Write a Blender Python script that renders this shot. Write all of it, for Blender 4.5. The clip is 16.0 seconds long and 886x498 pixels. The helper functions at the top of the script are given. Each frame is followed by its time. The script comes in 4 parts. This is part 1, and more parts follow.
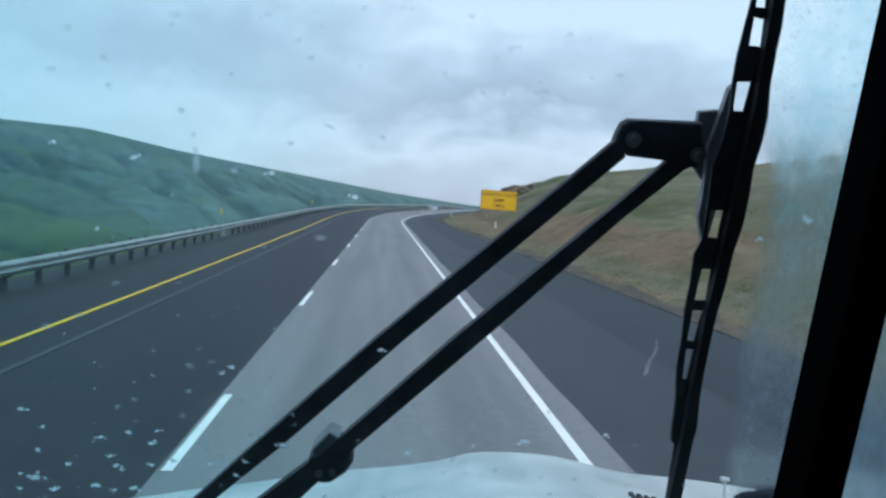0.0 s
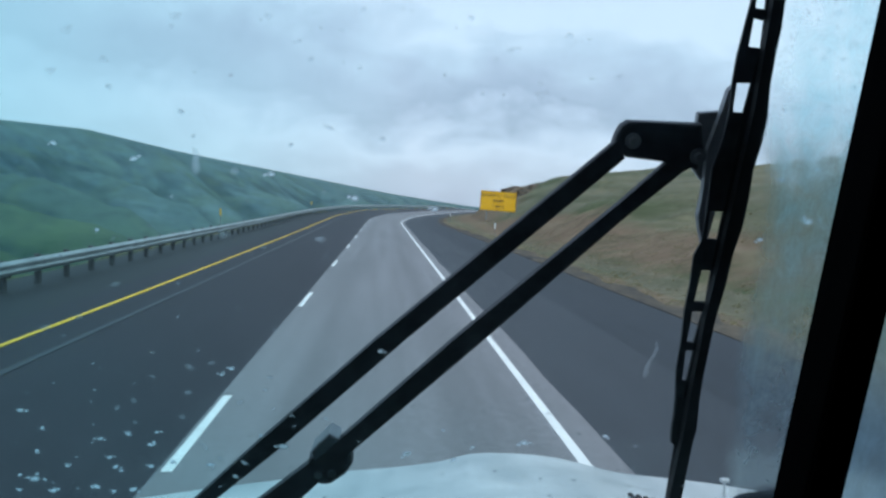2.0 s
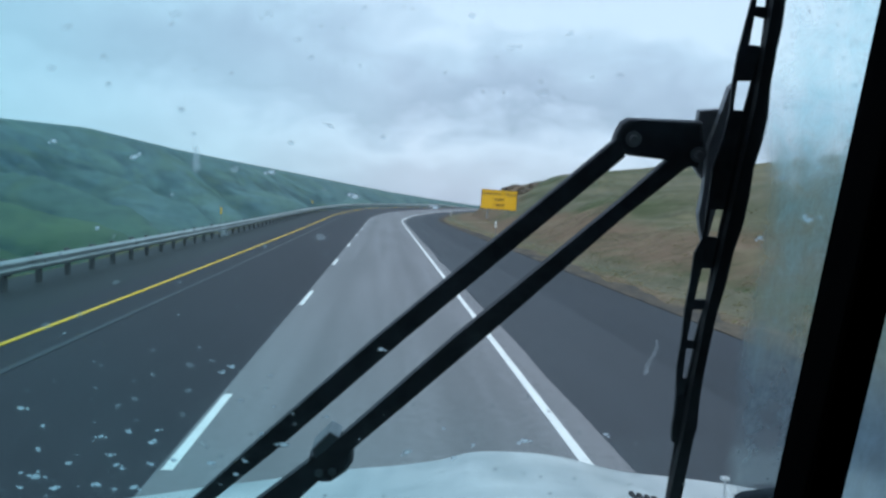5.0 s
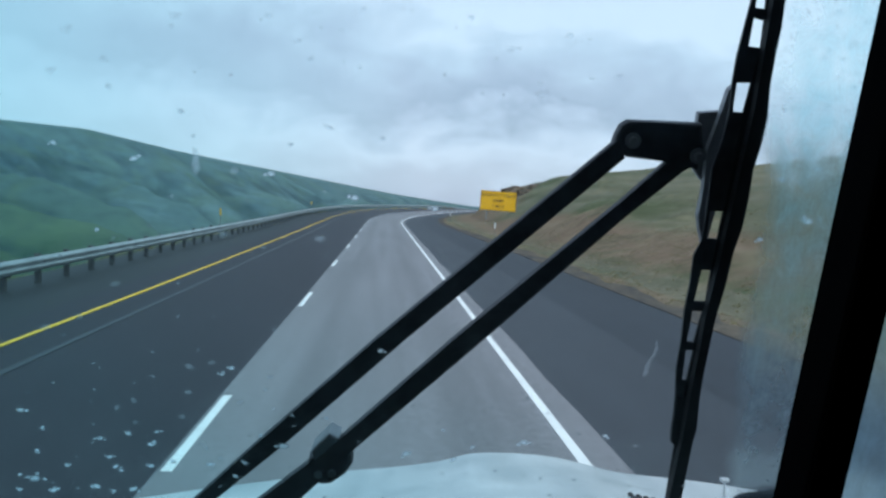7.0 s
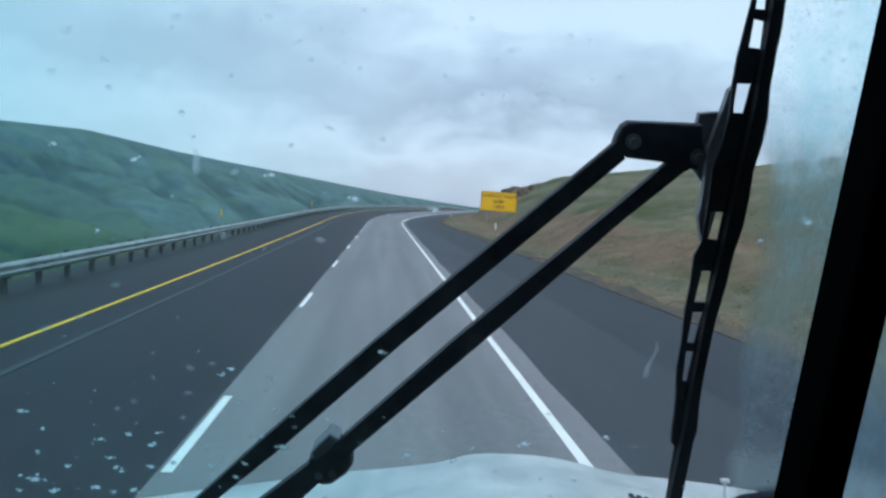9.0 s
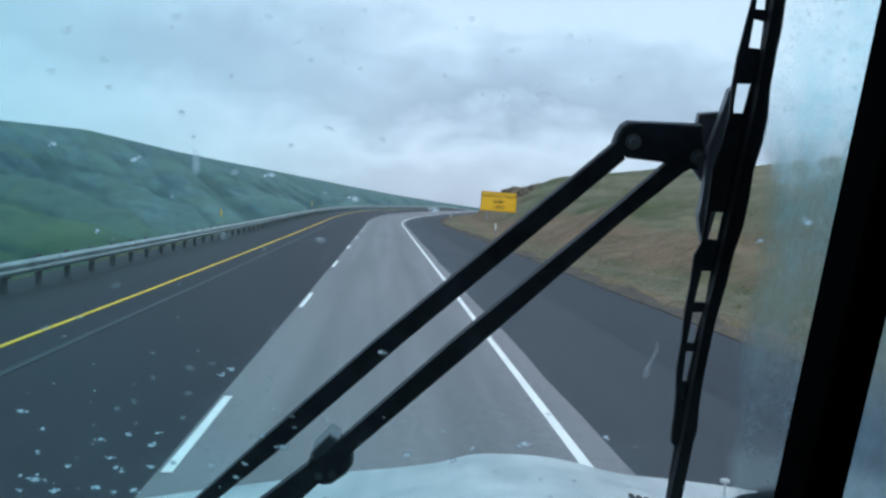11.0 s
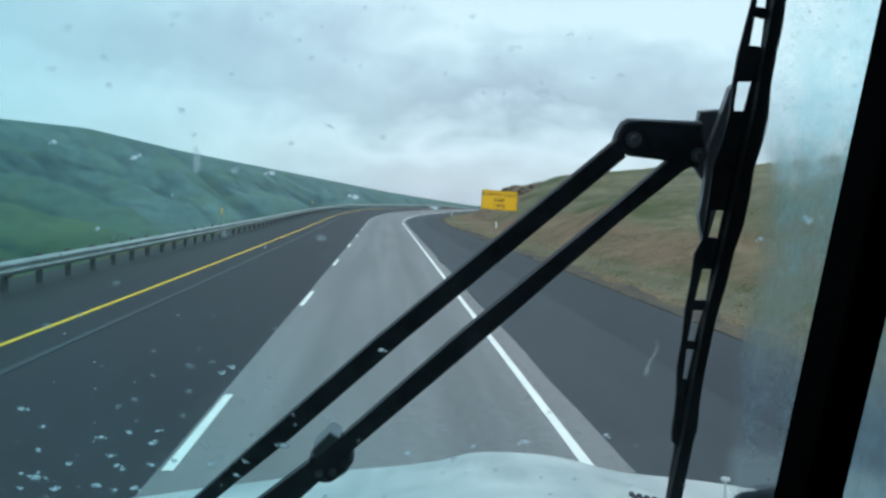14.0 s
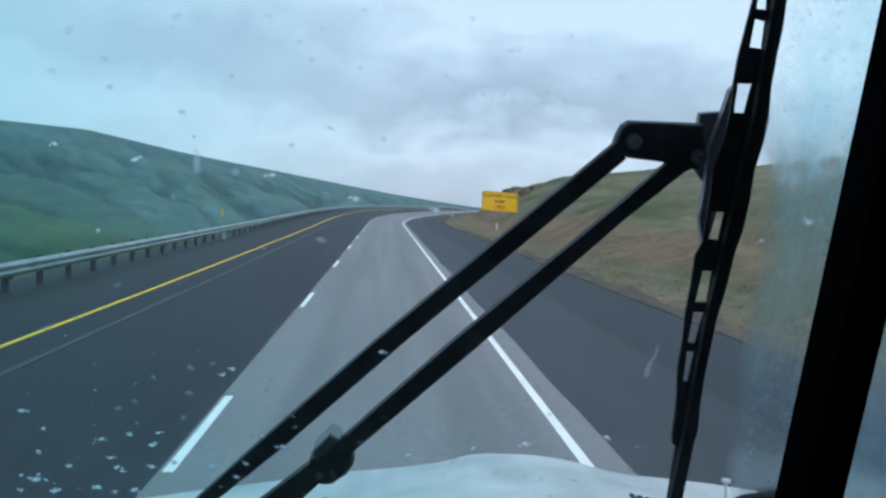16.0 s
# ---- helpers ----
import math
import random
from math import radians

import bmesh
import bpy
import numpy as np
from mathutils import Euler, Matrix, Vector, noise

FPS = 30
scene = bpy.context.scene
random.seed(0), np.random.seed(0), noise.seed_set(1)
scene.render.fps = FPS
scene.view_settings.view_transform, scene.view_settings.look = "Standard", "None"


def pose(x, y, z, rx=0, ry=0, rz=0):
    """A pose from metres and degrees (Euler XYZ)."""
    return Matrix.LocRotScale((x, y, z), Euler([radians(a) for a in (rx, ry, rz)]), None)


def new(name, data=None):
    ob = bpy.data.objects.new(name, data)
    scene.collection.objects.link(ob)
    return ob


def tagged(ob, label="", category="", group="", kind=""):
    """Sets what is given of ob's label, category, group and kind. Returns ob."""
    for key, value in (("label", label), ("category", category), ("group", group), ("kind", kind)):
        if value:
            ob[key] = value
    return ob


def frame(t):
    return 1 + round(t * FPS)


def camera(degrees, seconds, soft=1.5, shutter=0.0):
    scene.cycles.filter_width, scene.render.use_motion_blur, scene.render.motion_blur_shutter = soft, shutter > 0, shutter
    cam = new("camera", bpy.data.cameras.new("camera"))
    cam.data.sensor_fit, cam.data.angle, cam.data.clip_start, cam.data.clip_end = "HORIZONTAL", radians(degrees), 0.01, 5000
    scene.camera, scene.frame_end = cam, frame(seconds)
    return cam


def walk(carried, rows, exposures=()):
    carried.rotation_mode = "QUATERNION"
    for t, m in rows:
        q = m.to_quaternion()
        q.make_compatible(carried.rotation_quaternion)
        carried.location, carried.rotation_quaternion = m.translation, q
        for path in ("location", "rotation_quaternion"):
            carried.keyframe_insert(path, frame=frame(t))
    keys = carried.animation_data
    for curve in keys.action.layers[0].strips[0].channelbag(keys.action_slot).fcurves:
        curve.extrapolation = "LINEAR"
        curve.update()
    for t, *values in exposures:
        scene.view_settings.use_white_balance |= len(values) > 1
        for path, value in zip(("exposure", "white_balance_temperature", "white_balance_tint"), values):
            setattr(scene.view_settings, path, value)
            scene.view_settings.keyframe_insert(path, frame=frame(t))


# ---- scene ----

# ---- camera: on its mount behind the windscreen of the truck ----
EYE = (0.0, 0.0, 2.34)
TILT, TURN = -2.91, -3.57
cam = camera(51.5, 16.0, soft=2.6)
# seconds; yaw and pitch in degrees of the shaking mount, which also gives by a fraction of a millimetre
SHAKE = [
    (0, 0.000, -0.042),
    (0.5, 0.042, -0.112),
    (1, -0.028, -0.028),
    (1.5, -0.028, -0.126),
    (2, -0.028, 0.014),
    (2.5, 0.000, -0.028),
    (3, -0.042, 0.084),
    (3.5, 0.000, 0.112),
    (4, 0.014, -0.042),
    (6.5, 0.014, -0.084),
    (7, -0.028, 0.000),
    (7.5, 0.014, -0.070),
    (8, 0.000, -0.112),
    (8.5, -0.126, 0.014),
    (9, 0.000, 0.042),
    (11.5, 0.000, 0.056),
    (12, 0.070, 0.126),
    (12.5, 0.014, 0.000),
    (13, 0.042, 0.014),
    (13.5, 0.000, 0.000),
    (14, 0.042, -0.042),
    (14.5, 0.000, 0.000),
    (15, 0.014, 0.014),
    (15.5, 0.000, 0.056),
    (16, 0.070, 0.042),
]
walk(cam, [(t, pose(EYE[0] + 0.004 * y, EYE[1], EYE[2] + 0.004 * p, 90 + TILT + p, 0, TURN + y)) for t, y, p in SHAKE],
     exposures=[(0.0, 0.35, 6500, 10), (13.1, 0.35, 6500, 10), (13.4, 0.45, 6950, 3), (14.1, 0.45, 6950, 3), (14.4, 0.35, 6500, 10), (16.0, 0.35, 6500, 10)])

# ---- light: an overcast, breaking sky ----
SUN_UP, SUN_ROUND = 48.0, 150.0
world = bpy.data.worlds.new("sky")
scene.world = world
world.use_nodes = True


class Tree:
    """Short hand for building node trees."""

    def __init__(self, tree):
        self.t = tree
        tree.nodes.clear()

    def n(self, kind):
        return self.t.nodes.new(kind)

    def put(self, node, **values):
        for key, value in values.items():
            sock = node.inputs[key.replace("_", " ")]
            if isinstance(value, bpy.types.NodeSocket):
                self.t.links.new(value, sock)
            else:
                sock.default_value = value
        return node

    def link(self, a, b):
        self.t.links.new(a, b)

    def noise(self, vector, scale, detail=4.0, rough=0.55, distort=0.0):
        node = self.n("ShaderNodeTexNoise")
        self.put(node, Scale=scale, Detail=detail, Roughness=rough, Distortion=distort)
        if vector:
            self.link(vector, node.inputs["Vector"])
        return node.outputs["Fac"]

    def ramp(self, fac, stops):
        node = self.n("ShaderNodeValToRGB")
        els = node.color_ramp.elements
        while len(els) < len(stops):
            els.new(0.5)
        for el, (at, colour) in zip(els, stops):
            el.position = at
            el.color = (*colour, 1) if isinstance(colour, tuple) else (colour, colour, colour, 1)
        self.link(fac, node.inputs["Fac"])
        return node.outputs["Color"]

    def mix(self, fac, a, b, mode="MIX"):
        node = self.n("ShaderNodeMix")
        node.data_type, node.blend_type = "RGBA", mode
        for key, value in ((0, fac), (6, a), (7, b)):
            if isinstance(value, bpy.types.NodeSocket):
                self.link(value, node.inputs[key])
            else:
                node.inputs[key].default_value = value if key == 0 else (*value, 1)
        return node.outputs[2]

    def math(self, op, a, b=0.0):
        node = self.n("ShaderNodeMath")
        node.operation = op
        for key, value in ((0, a), (1, b)):
            if isinstance(value, bpy.types.NodeSocket):
                self.link(value, node.inputs[key])
            else:
                node.inputs[key].default_value = value
        return node.outputs[0]

    def mapping(self, vector, scale=(1, 1, 1), place=(0, 0, 0), turn=(0, 0, 0)):
        node = self.n("ShaderNodeMapping")
        self.link(vector, node.inputs["Vector"])
        node.inputs["Scale"].default_value = scale
        node.inputs["Location"].default_value = place
        node.inputs["Rotation"].default_value = turn
        return node.outputs["Vector"]


w = Tree(world.node_tree)
sky = w.n("ShaderNodeTexSky")
sky.sky_type, sky.sun_disc, sky.sun_elevation, sky.sun_rotation = "NISHITA", False, radians(SUN_UP), radians(SUN_ROUND)
way = w.n("ShaderNodeTexCoord").outputs["Generated"]
# the cloud deck: long sloping bands near the horizon, torn by noise, then broken cloud overhead
sep = w.n("ShaderNodeSeparateXYZ")
w.link(way, sep.inputs[0])
height = sep.outputs["Z"]
flat = w.mapping(way, scale=(2.0, 2.0, 4.2), place=(3.1, 1.7, 0.45))
big = w.noise(flat, 2.0, 6.0, 0.5, 0.15)
fine = w.noise(w.mapping(way, scale=(4, 4, 7.5), place=(0.3, 4.0, 2.0)), 3.0, 8.0, 0.57, 0.2)
tilt = w.math("ADD", height, w.math("MULTIPLY", sep.outputs["X"], 0.14))
torn = w.math("ADD", w.math("MULTIPLY", w.math("SUBTRACT", big, 0.5), 0.09), w.math("MULTIPLY", w.math("SUBTRACT", fine, 0.5), 0.15))
deck = w.ramp(w.math("MULTIPLY", w.math("ADD", tilt, torn), 2.5), [
    (0.0, (0.415, 0.440, 0.540)), (0.08, (0.450, 0.485, 0.592)), (0.165, (0.548, 0.597, 0.708)), (0.215, (0.455, 0.510, 0.625)),
    (0.270, (0.340, 0.390, 0.492)), (0.35, (0.385, 0.440, 0.545)), (0.44, (0.470, 0.550, 0.655)), (0.52, (0.590, 0.665, 0.765))])
# thinner cloud out to the left of the road
thin = w.ramp(w.math("SUBTRACT", w.math("MULTIPLY", big, 0.5), sep.outputs["X"]), [(0.28, 0.0), (0.55, 0.62)])
deck = w.mix(thin, deck, (0.500, 0.585, 0.690))
mass = w.math("ADD", w.math("MULTIPLY", big, 0.7), w.math("MULTIPLY", fine, 0.3))
broken = w.ramp(mass, [(0.36, (0.60, 0.70, 0.86)), (0.48, (0.46, 0.53, 0.66)), (0.56, (0.38, 0.44, 0.56)), (0.66, (0.60, 0.68, 0.80))])
cloud = w.mix(w.ramp(height, [(0.20, 0.0), (0.34, 1.0)]), deck, broken)
air = w.mix(1.0, sky.outputs["Color"], (0.10, 0.10, 0.10), "MULTIPLY")
back = w.n("ShaderNodeBackground")
w.link(w.mix(0.88, air, cloud), back.inputs["Color"])
back.inputs["Strength"].default_value = 1.17
w.link(back.outputs[0], w.n("ShaderNodeOutputWorld").inputs[0])

sun_data = bpy.data.lights.new("sun", "SUN")
sun_data.energy, sun_data.angle, sun_data.color = 1.55, radians(20), (1.0, 0.96, 0.9)
sun = new("sun", sun_data)
sun.matrix_world = pose(0, 0, 60, 90 - SUN_UP, 0, 180 - SUN_ROUND)


# ---- materials ----
def surface(name, build, rough=0.8, metal=0.0, bump=0.0, bump_size=40.0, coords="Object", spec=0.3):
    """A Principled material; build(tree, vector) gives its base colour, and a fine noise its relief."""
    m = bpy.data.materials.new(name)
    m.use_nodes = True
    t = Tree(m.node_tree)
    v = t.n("ShaderNodeTexCoord").outputs[coords]
    p = t.n("ShaderNodeBsdfPrincipled")
    colour = build(t, v)
    if isinstance(colour, tuple):
        p.inputs["Base Color"].default_value = (*colour, 1)
    else:
        t.link(colour, p.inputs["Base Color"])
    p.inputs["Roughness"].default_value = rough
    p.inputs["Metallic"].default_value = metal
    p.inputs["Specular IOR Level"].default_value = spec
    if bump:
        b = t.n("ShaderNodeBump")
        b.inputs["Strength"].default_value = bump
        b.inputs["Distance"].default_value = 0.02
        t.link(t.noise(v, bump_size, 5.0), b.inputs["Height"])
        t.link(b.outputs[0], p.inputs["Normal"])
    t.link(p.outputs[0], t.n("ShaderNodeOutputMaterial").inputs[0])
    return m


def asphalt(name, dark, light, wear=0.0):
    """Paving in road metres: U across from the right edge line, V along the road; wear darkens the two wheel tracks."""
    def build(t, v):
        fine = t.noise(v, 7.0, 8.0, 0.78)
        c = t.mix(t.ramp(fine, [(0.36, 0.0), (0.64, 1.0)]), dark, light)
        streak = t.noise(t.mapping(v, scale=(2.2, 0.05, 1)), 1.0, 4.0, 0.6)
        c = t.mix(t.math("MULTIPLY", t.ramp(streak, [(0.35, 0.0), (0.65, 1.0)]), 0.5), c, tuple(a * 0.72 for a in dark))
        patch = t.noise(t.mapping(v, scale=(0.25, 0.05, 1)), 1.0, 3.0)
        c = t.mix(t.math("MULTIPLY", t.ramp(patch, [(0.40, 0.0), (0.68, 1.0)]), 0.28), c, tuple(a * 1.2 for a in light))
        if wear:
            s = t.n("ShaderNodeSeparateXYZ")
            t.link(v, s.inputs[0])
            wave = t.math("COSINE", t.math("MULTIPLY", t.math("ADD", s.outputs["X"], 0.92), 2 * math.pi / 1.83))
            c = t.mix(t.math("MULTIPLY", t.ramp(wave, [(0.2, 0.0), (1.0, 1.0)]), wear), c, tuple(a * 0.6 for a in dark))
        return c
    return surface(name, build, rough=0.66, bump=0.4, bump_size=45.0, coords="UV", spec=0.30)


def paint(name, colour, worn):
    def build(t, v):
        chips = t.noise(v, 14.0, 6.0, 0.75)
        stains = t.noise(v, 0.8, 4.0)
        c = t.mix(t.ramp(chips, [(0.52, 0.0), (0.72, 1.0)]), colour, worn)
        return t.mix(t.math("MULTIPLY", t.ramp(stains, [(0.45, 0.0), (0.8, 1.0)]), 0.45), c, worn)
    return surface(name, build, rough=0.6, coords="UV")


def two_tone(name, a, b, scale, rough=0.7, metal=0.0, bump=0.0, spec=0.3):
    def build(t, v):
        c = t.mix(t.ramp(t.noise(v, scale, 5.0, 0.6), [(0.35, 0.0), (0.68, 1.0)]), a, b)
        return t.mix(t.math("MULTIPLY", t.noise(v, scale * 9, 4.0, 0.7), 0.35), c, tuple(x * 0.7 for x in a))
    return surface(name, build, rough, metal, bump, scale * 12, spec=spec)


def ground_cover():
    """Grass by road place: attribute 'cover' holds (dryness, bare earth, hillside green that turns to painted haze blue
    with distance).
    """
    def build(t, v):
        a = t.n("ShaderNodeAttribute")
        a.attribute_name = "cover"
        s = t.n("ShaderNodeSeparateColor")
        t.link(a.outputs["Color"], s.inputs[0])
        dry, earth, far = s.outputs[0], s.outputs[1], s.outputs[2]
        tuft = t.noise(v, 1.6, 6.0, 0.75)
        broad = t.noise(v, 0.09, 5.0, 0.6, 0.6)
        straw = t.mix(t.ramp(tuft, [(0.3, 0.0), (0.7, 1.0)]), (0.112, 0.104, 0.068), (0.200, 0.184, 0.128))
        green = t.mix(t.ramp(tuft, [(0.3, 0.0), (0.7, 1.0)]), (0.050, 0.070, 0.032), (0.098, 0.122, 0.056))
        near = t.mix(t.ramp(t.math("ADD", t.math("MULTIPLY", broad, 0.9), t.math("SUBTRACT", dry, 0.5)), [(0.30, 0.0), (0.62, 1.0)]), green, straw)
        soil = t.mix(t.ramp(tuft, [(0.3, 0.0), (0.7, 1.0)]), (0.135, 0.090, 0.060), (0.23, 0.165, 0.112))
        mix_e = t.ramp(t.math("ADD", t.math("MULTIPLY", t.noise(v, 0.45, 6.0, 0.7), 0.7), t.math("SUBTRACT", earth, 0.55)), [(0.25, 0.0), (0.5, 1.0)])
        terrace = t.noise(t.mapping(v, scale=(0.05, 0.05, 1.5)), 1.0, 6.0, 0.65, 0.8)
        near = t.mix(t.math("MULTIPLY", t.ramp(terrace, [(0.46, 0.0), (0.60, 1.0)]), 0.55), near, (0.060, 0.080, 0.036))
        near = t.mix(mix_e, near, soil)
        clump = t.noise(t.mapping(v, scale=(1.0, 0.6, 1.6)), 0.30, 8.0, 0.72, 0.5)
        near = t.mix(t.math("MULTIPLY", t.ramp(clump, [(0.50, 0.0), (0.62, 1.0)]), 0.5), near, (0.062, 0.066, 0.034))
        bleach = t.noise(t.mapping(v, scale=(0.8, 0.5, 1.2), place=(7, 3, 1)), 0.22, 8.0, 0.70, 0.6)
        near = t.mix(t.math("MULTIPLY", t.ramp(bleach, [(0.52, 0.0), (0.66, 1.0)]), 0.55), near, (0.25, 0.215, 0.135))
        hill = t.noise(t.mapping(v, scale=(1, 1, 2.2)), 0.008, 8.0, 0.62, 0.3)
        bush = t.noise(v, 0.035, 8.0, 0.7)
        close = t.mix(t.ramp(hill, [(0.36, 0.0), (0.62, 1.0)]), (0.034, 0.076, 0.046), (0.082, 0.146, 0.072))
        # blue of distant air, painted into the base colour of the far slopes
        haze_blue = t.mix(t.ramp(hill, [(0.36, 0.0), (0.62, 1.0)]), (0.078, 0.142, 0.166), (0.132, 0.214, 0.226))
        slope = t.mix(t.ramp(far, [(0.55, 0.0), (0.95, 1.0)]), close, haze_blue)
        slope = t.mix(t.math("MULTIPLY", t.ramp(bush, [(0.48, 0.0), (0.66, 1.0)]), 0.55), slope, (0.046, 0.080, 0.094))
        scrub = t.noise(t.mapping(v, scale=(1, 1, 2.5)), 0.012, 8.0, 0.66, 0.4)
        slope = t.mix(t.math("MULTIPLY", t.ramp(scrub, [(0.48, 0.0), (0.60, 1.0)]), 0.6), slope, (0.040, 0.070, 0.088))
        graze = t.noise(t.mapping(v, scale=(1, 1, 3.0), place=(40, 9, 3)), 0.009, 8.0, 0.66, 0.4)
        slope = t.mix(t.math("MULTIPLY", t.ramp(graze, [(0.52, 0.0), (0.62, 1.0)]), 0.40), slope, (0.125, 0.195, 0.135))
        mottle = t.noise(t.mapping(v, scale=(1, 0.5, 1.5), place=(3, 5, 8)), 0.05, 8.0, 0.75, 0.3)
        slope = t.mix(t.math("MULTIPLY", t.ramp(mottle, [(0.44, 0.0), (0.62, 1.0)]), 0.28), slope, (0.040, 0.080, 0.085))
        pale = t.noise(t.mapping(v, scale=(1, 0.45, 1.5), place=(13, 2, 1)), 0.04, 8.0, 0.75, 0.3)
        slope = t.mix(t.math("MULTIPLY", t.ramp(pale, [(0.50, 0.0), (0.68, 1.0)]), 0.25), slope, (0.14, 0.225, 0.165))
        # relief shading put into the colour: paler ridge backs, darker gullies with scrub
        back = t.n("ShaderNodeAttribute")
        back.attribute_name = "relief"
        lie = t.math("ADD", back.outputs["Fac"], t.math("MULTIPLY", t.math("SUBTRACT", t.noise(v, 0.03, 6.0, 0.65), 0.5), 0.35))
        # painted ridge lightening, olive close by and haze blue far off
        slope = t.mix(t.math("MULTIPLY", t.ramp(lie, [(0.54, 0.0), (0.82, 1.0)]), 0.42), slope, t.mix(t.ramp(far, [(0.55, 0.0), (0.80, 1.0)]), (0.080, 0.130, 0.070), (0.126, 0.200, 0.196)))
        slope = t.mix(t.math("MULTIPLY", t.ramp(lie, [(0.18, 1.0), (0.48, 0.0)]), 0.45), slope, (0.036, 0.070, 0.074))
        knoll = t.noise(t.mapping(v, scale=(1, 0.55, 2.0), place=(21, 4, 6)), 0.11, 6.0, 0.68, 0.5)
        slope = t.mix(t.math("MULTIPLY", t.ramp(knoll, [(0.50, 0.0), (0.62, 1.0)]), 0.22), slope, (0.036, 0.066, 0.066))
        olive = t.noise(t.mapping(v, scale=(1, 0.6, 1.4), place=(2, 31, 6)), 0.022, 7.0, 0.62, 0.8)
        slope = t.mix(t.math("MULTIPLY", t.ramp(olive, [(0.50, 0.0), (0.72, 1.0)]), 0.30), slope, (0.140, 0.205, 0.115))
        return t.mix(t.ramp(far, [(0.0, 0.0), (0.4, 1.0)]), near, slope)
    return surface("grass_cover", build, rough=0.95, bump=0.6, bump_size=3.0, spec=0.1)


M_LANE = asphalt("worn_grey_paving", (0.164, 0.160, 0.168), (0.272, 0.264, 0.276), wear=0.24)
M_DARK = asphalt("dark_new_asphalt", (0.0145, 0.0130, 0.0182), (0.0290, 0.0255, 0.0342))
M_SHOULDER = asphalt("shoulder_asphalt", (0.028, 0.033, 0.041), (0.049, 0.056, 0.067))
M_OUTER = asphalt("fresh_outer_asphalt", (0.0160, 0.0205, 0.0275), (0.0305, 0.0365, 0.0465))
M_GRAVEL = asphalt("gravel_edge", (0.014, 0.016, 0.018), (0.031, 0.033, 0.035))
M_WHITE = paint("white_road_paint", (0.93, 0.92, 0.90), (0.60, 0.60, 0.58))
M_YELLOW = paint("yellow_road_paint", (0.93, 0.56, 0.03), (0.66, 0.42, 0.06))
M_SEAL = paint("old_paint_scar", (0.058, 0.062, 0.070), (0.020, 0.021, 0.028))
M_GROUND = ground_cover()
M_ZINC = two_tone("galvanised_steel", (0.36, 0.385, 0.395), (0.52, 0.55, 0.56), 1.2, 0.40, 0.5)
M_POST = two_tone("weathered_timber", (0.070, 0.074, 0.076), (0.118, 0.120, 0.120), 6.0, 0.9, bump=0.5)
M_SIGN = two_tone("yellow_sign_sheeting", (0.83, 0.44, 0.012), (0.88, 0.49, 0.015), 0.8, 0.55)
M_BLACK = two_tone("black_sign_film", (0.015, 0.015, 0.016), (0.03, 0.03, 0.03), 3.0, 0.6)
M_STEEL = two_tone("steel_post", (0.20, 0.20, 0.20), (0.32, 0.32, 0.31), 4.0, 0.55, 0.6)
M_MARK_W = two_tone("white_marker_plastic", (0.75, 0.76, 0.75), (0.62, 0.63, 0.62), 5.0, 0.5)
M_MARK_Y = two_tone("yellow_marker_plastic", (0.75, 0.45, 0.02), (0.62, 0.37, 0.03), 5.0, 0.5)
M_RUBBER = two_tone("black_rubber", (0.012, 0.012, 0.014), (0.024, 0.024, 0.027), 60.0, 0.65)
M_ARM = two_tone("black_coated_steel", (0.030, 0.031, 0.038), (0.080, 0.083, 0.096), 45.0, 0.55, spec=0.3)
M_GREYARM = two_tone("worn_grey_steel", (0.34, 0.345, 0.36), (0.50, 0.505, 0.52), 40.0, 0.5, 0.2)
M_TRIM = two_tone("black_cab_trim", (0.002, 0.002, 0.0025), (0.004, 0.004, 0.0045), 25.0, 0.95, spec=0.01)
M_HOOD = two_tone("dusty_white_paint", (0.40, 0.44, 0.47), (0.60, 0.63, 0.65), 7.0, 0.35, spec=0.5)


def hood_paint():
    def build(t, v):
        c = t.mix(t.ramp(t.noise(v, 4.0, 5.0, 0.6), [(0.35, 0.0), (0.68, 1.0)]), (0.33, 0.39, 0.42), (0.66, 0.70, 0.71))
        spots = t.noise(v, 55.0, 4.0, 0.6)
        c = t.mix(t.math("MULTIPLY", t.ramp(spots, [(0.58, 0.0), (0.70, 1.0)]), 0.5), c, (0.27, 0.30, 0.32))
        runs = t.noise(t.mapping(v, scale=(16, 1.6, 4)), 1.0, 5.0, 0.6)
        return t.mix(t.math("MULTIPLY", t.ramp(runs, [(0.48, 0.0), (0.70, 1.0)]), 0.45), c, (0.74, 0.78, 0.79))
    return surface("grimy_white_paint", build, rough=0.30, bump=0.15, bump_size=30.0, spec=0.5)


M_HOOD_TOP = hood_paint()
M_TYRE = two_tone("tyre_rubber", (0.02, 0.02, 0.02), (0.04, 0.04, 0.04), 8.0, 0.9)


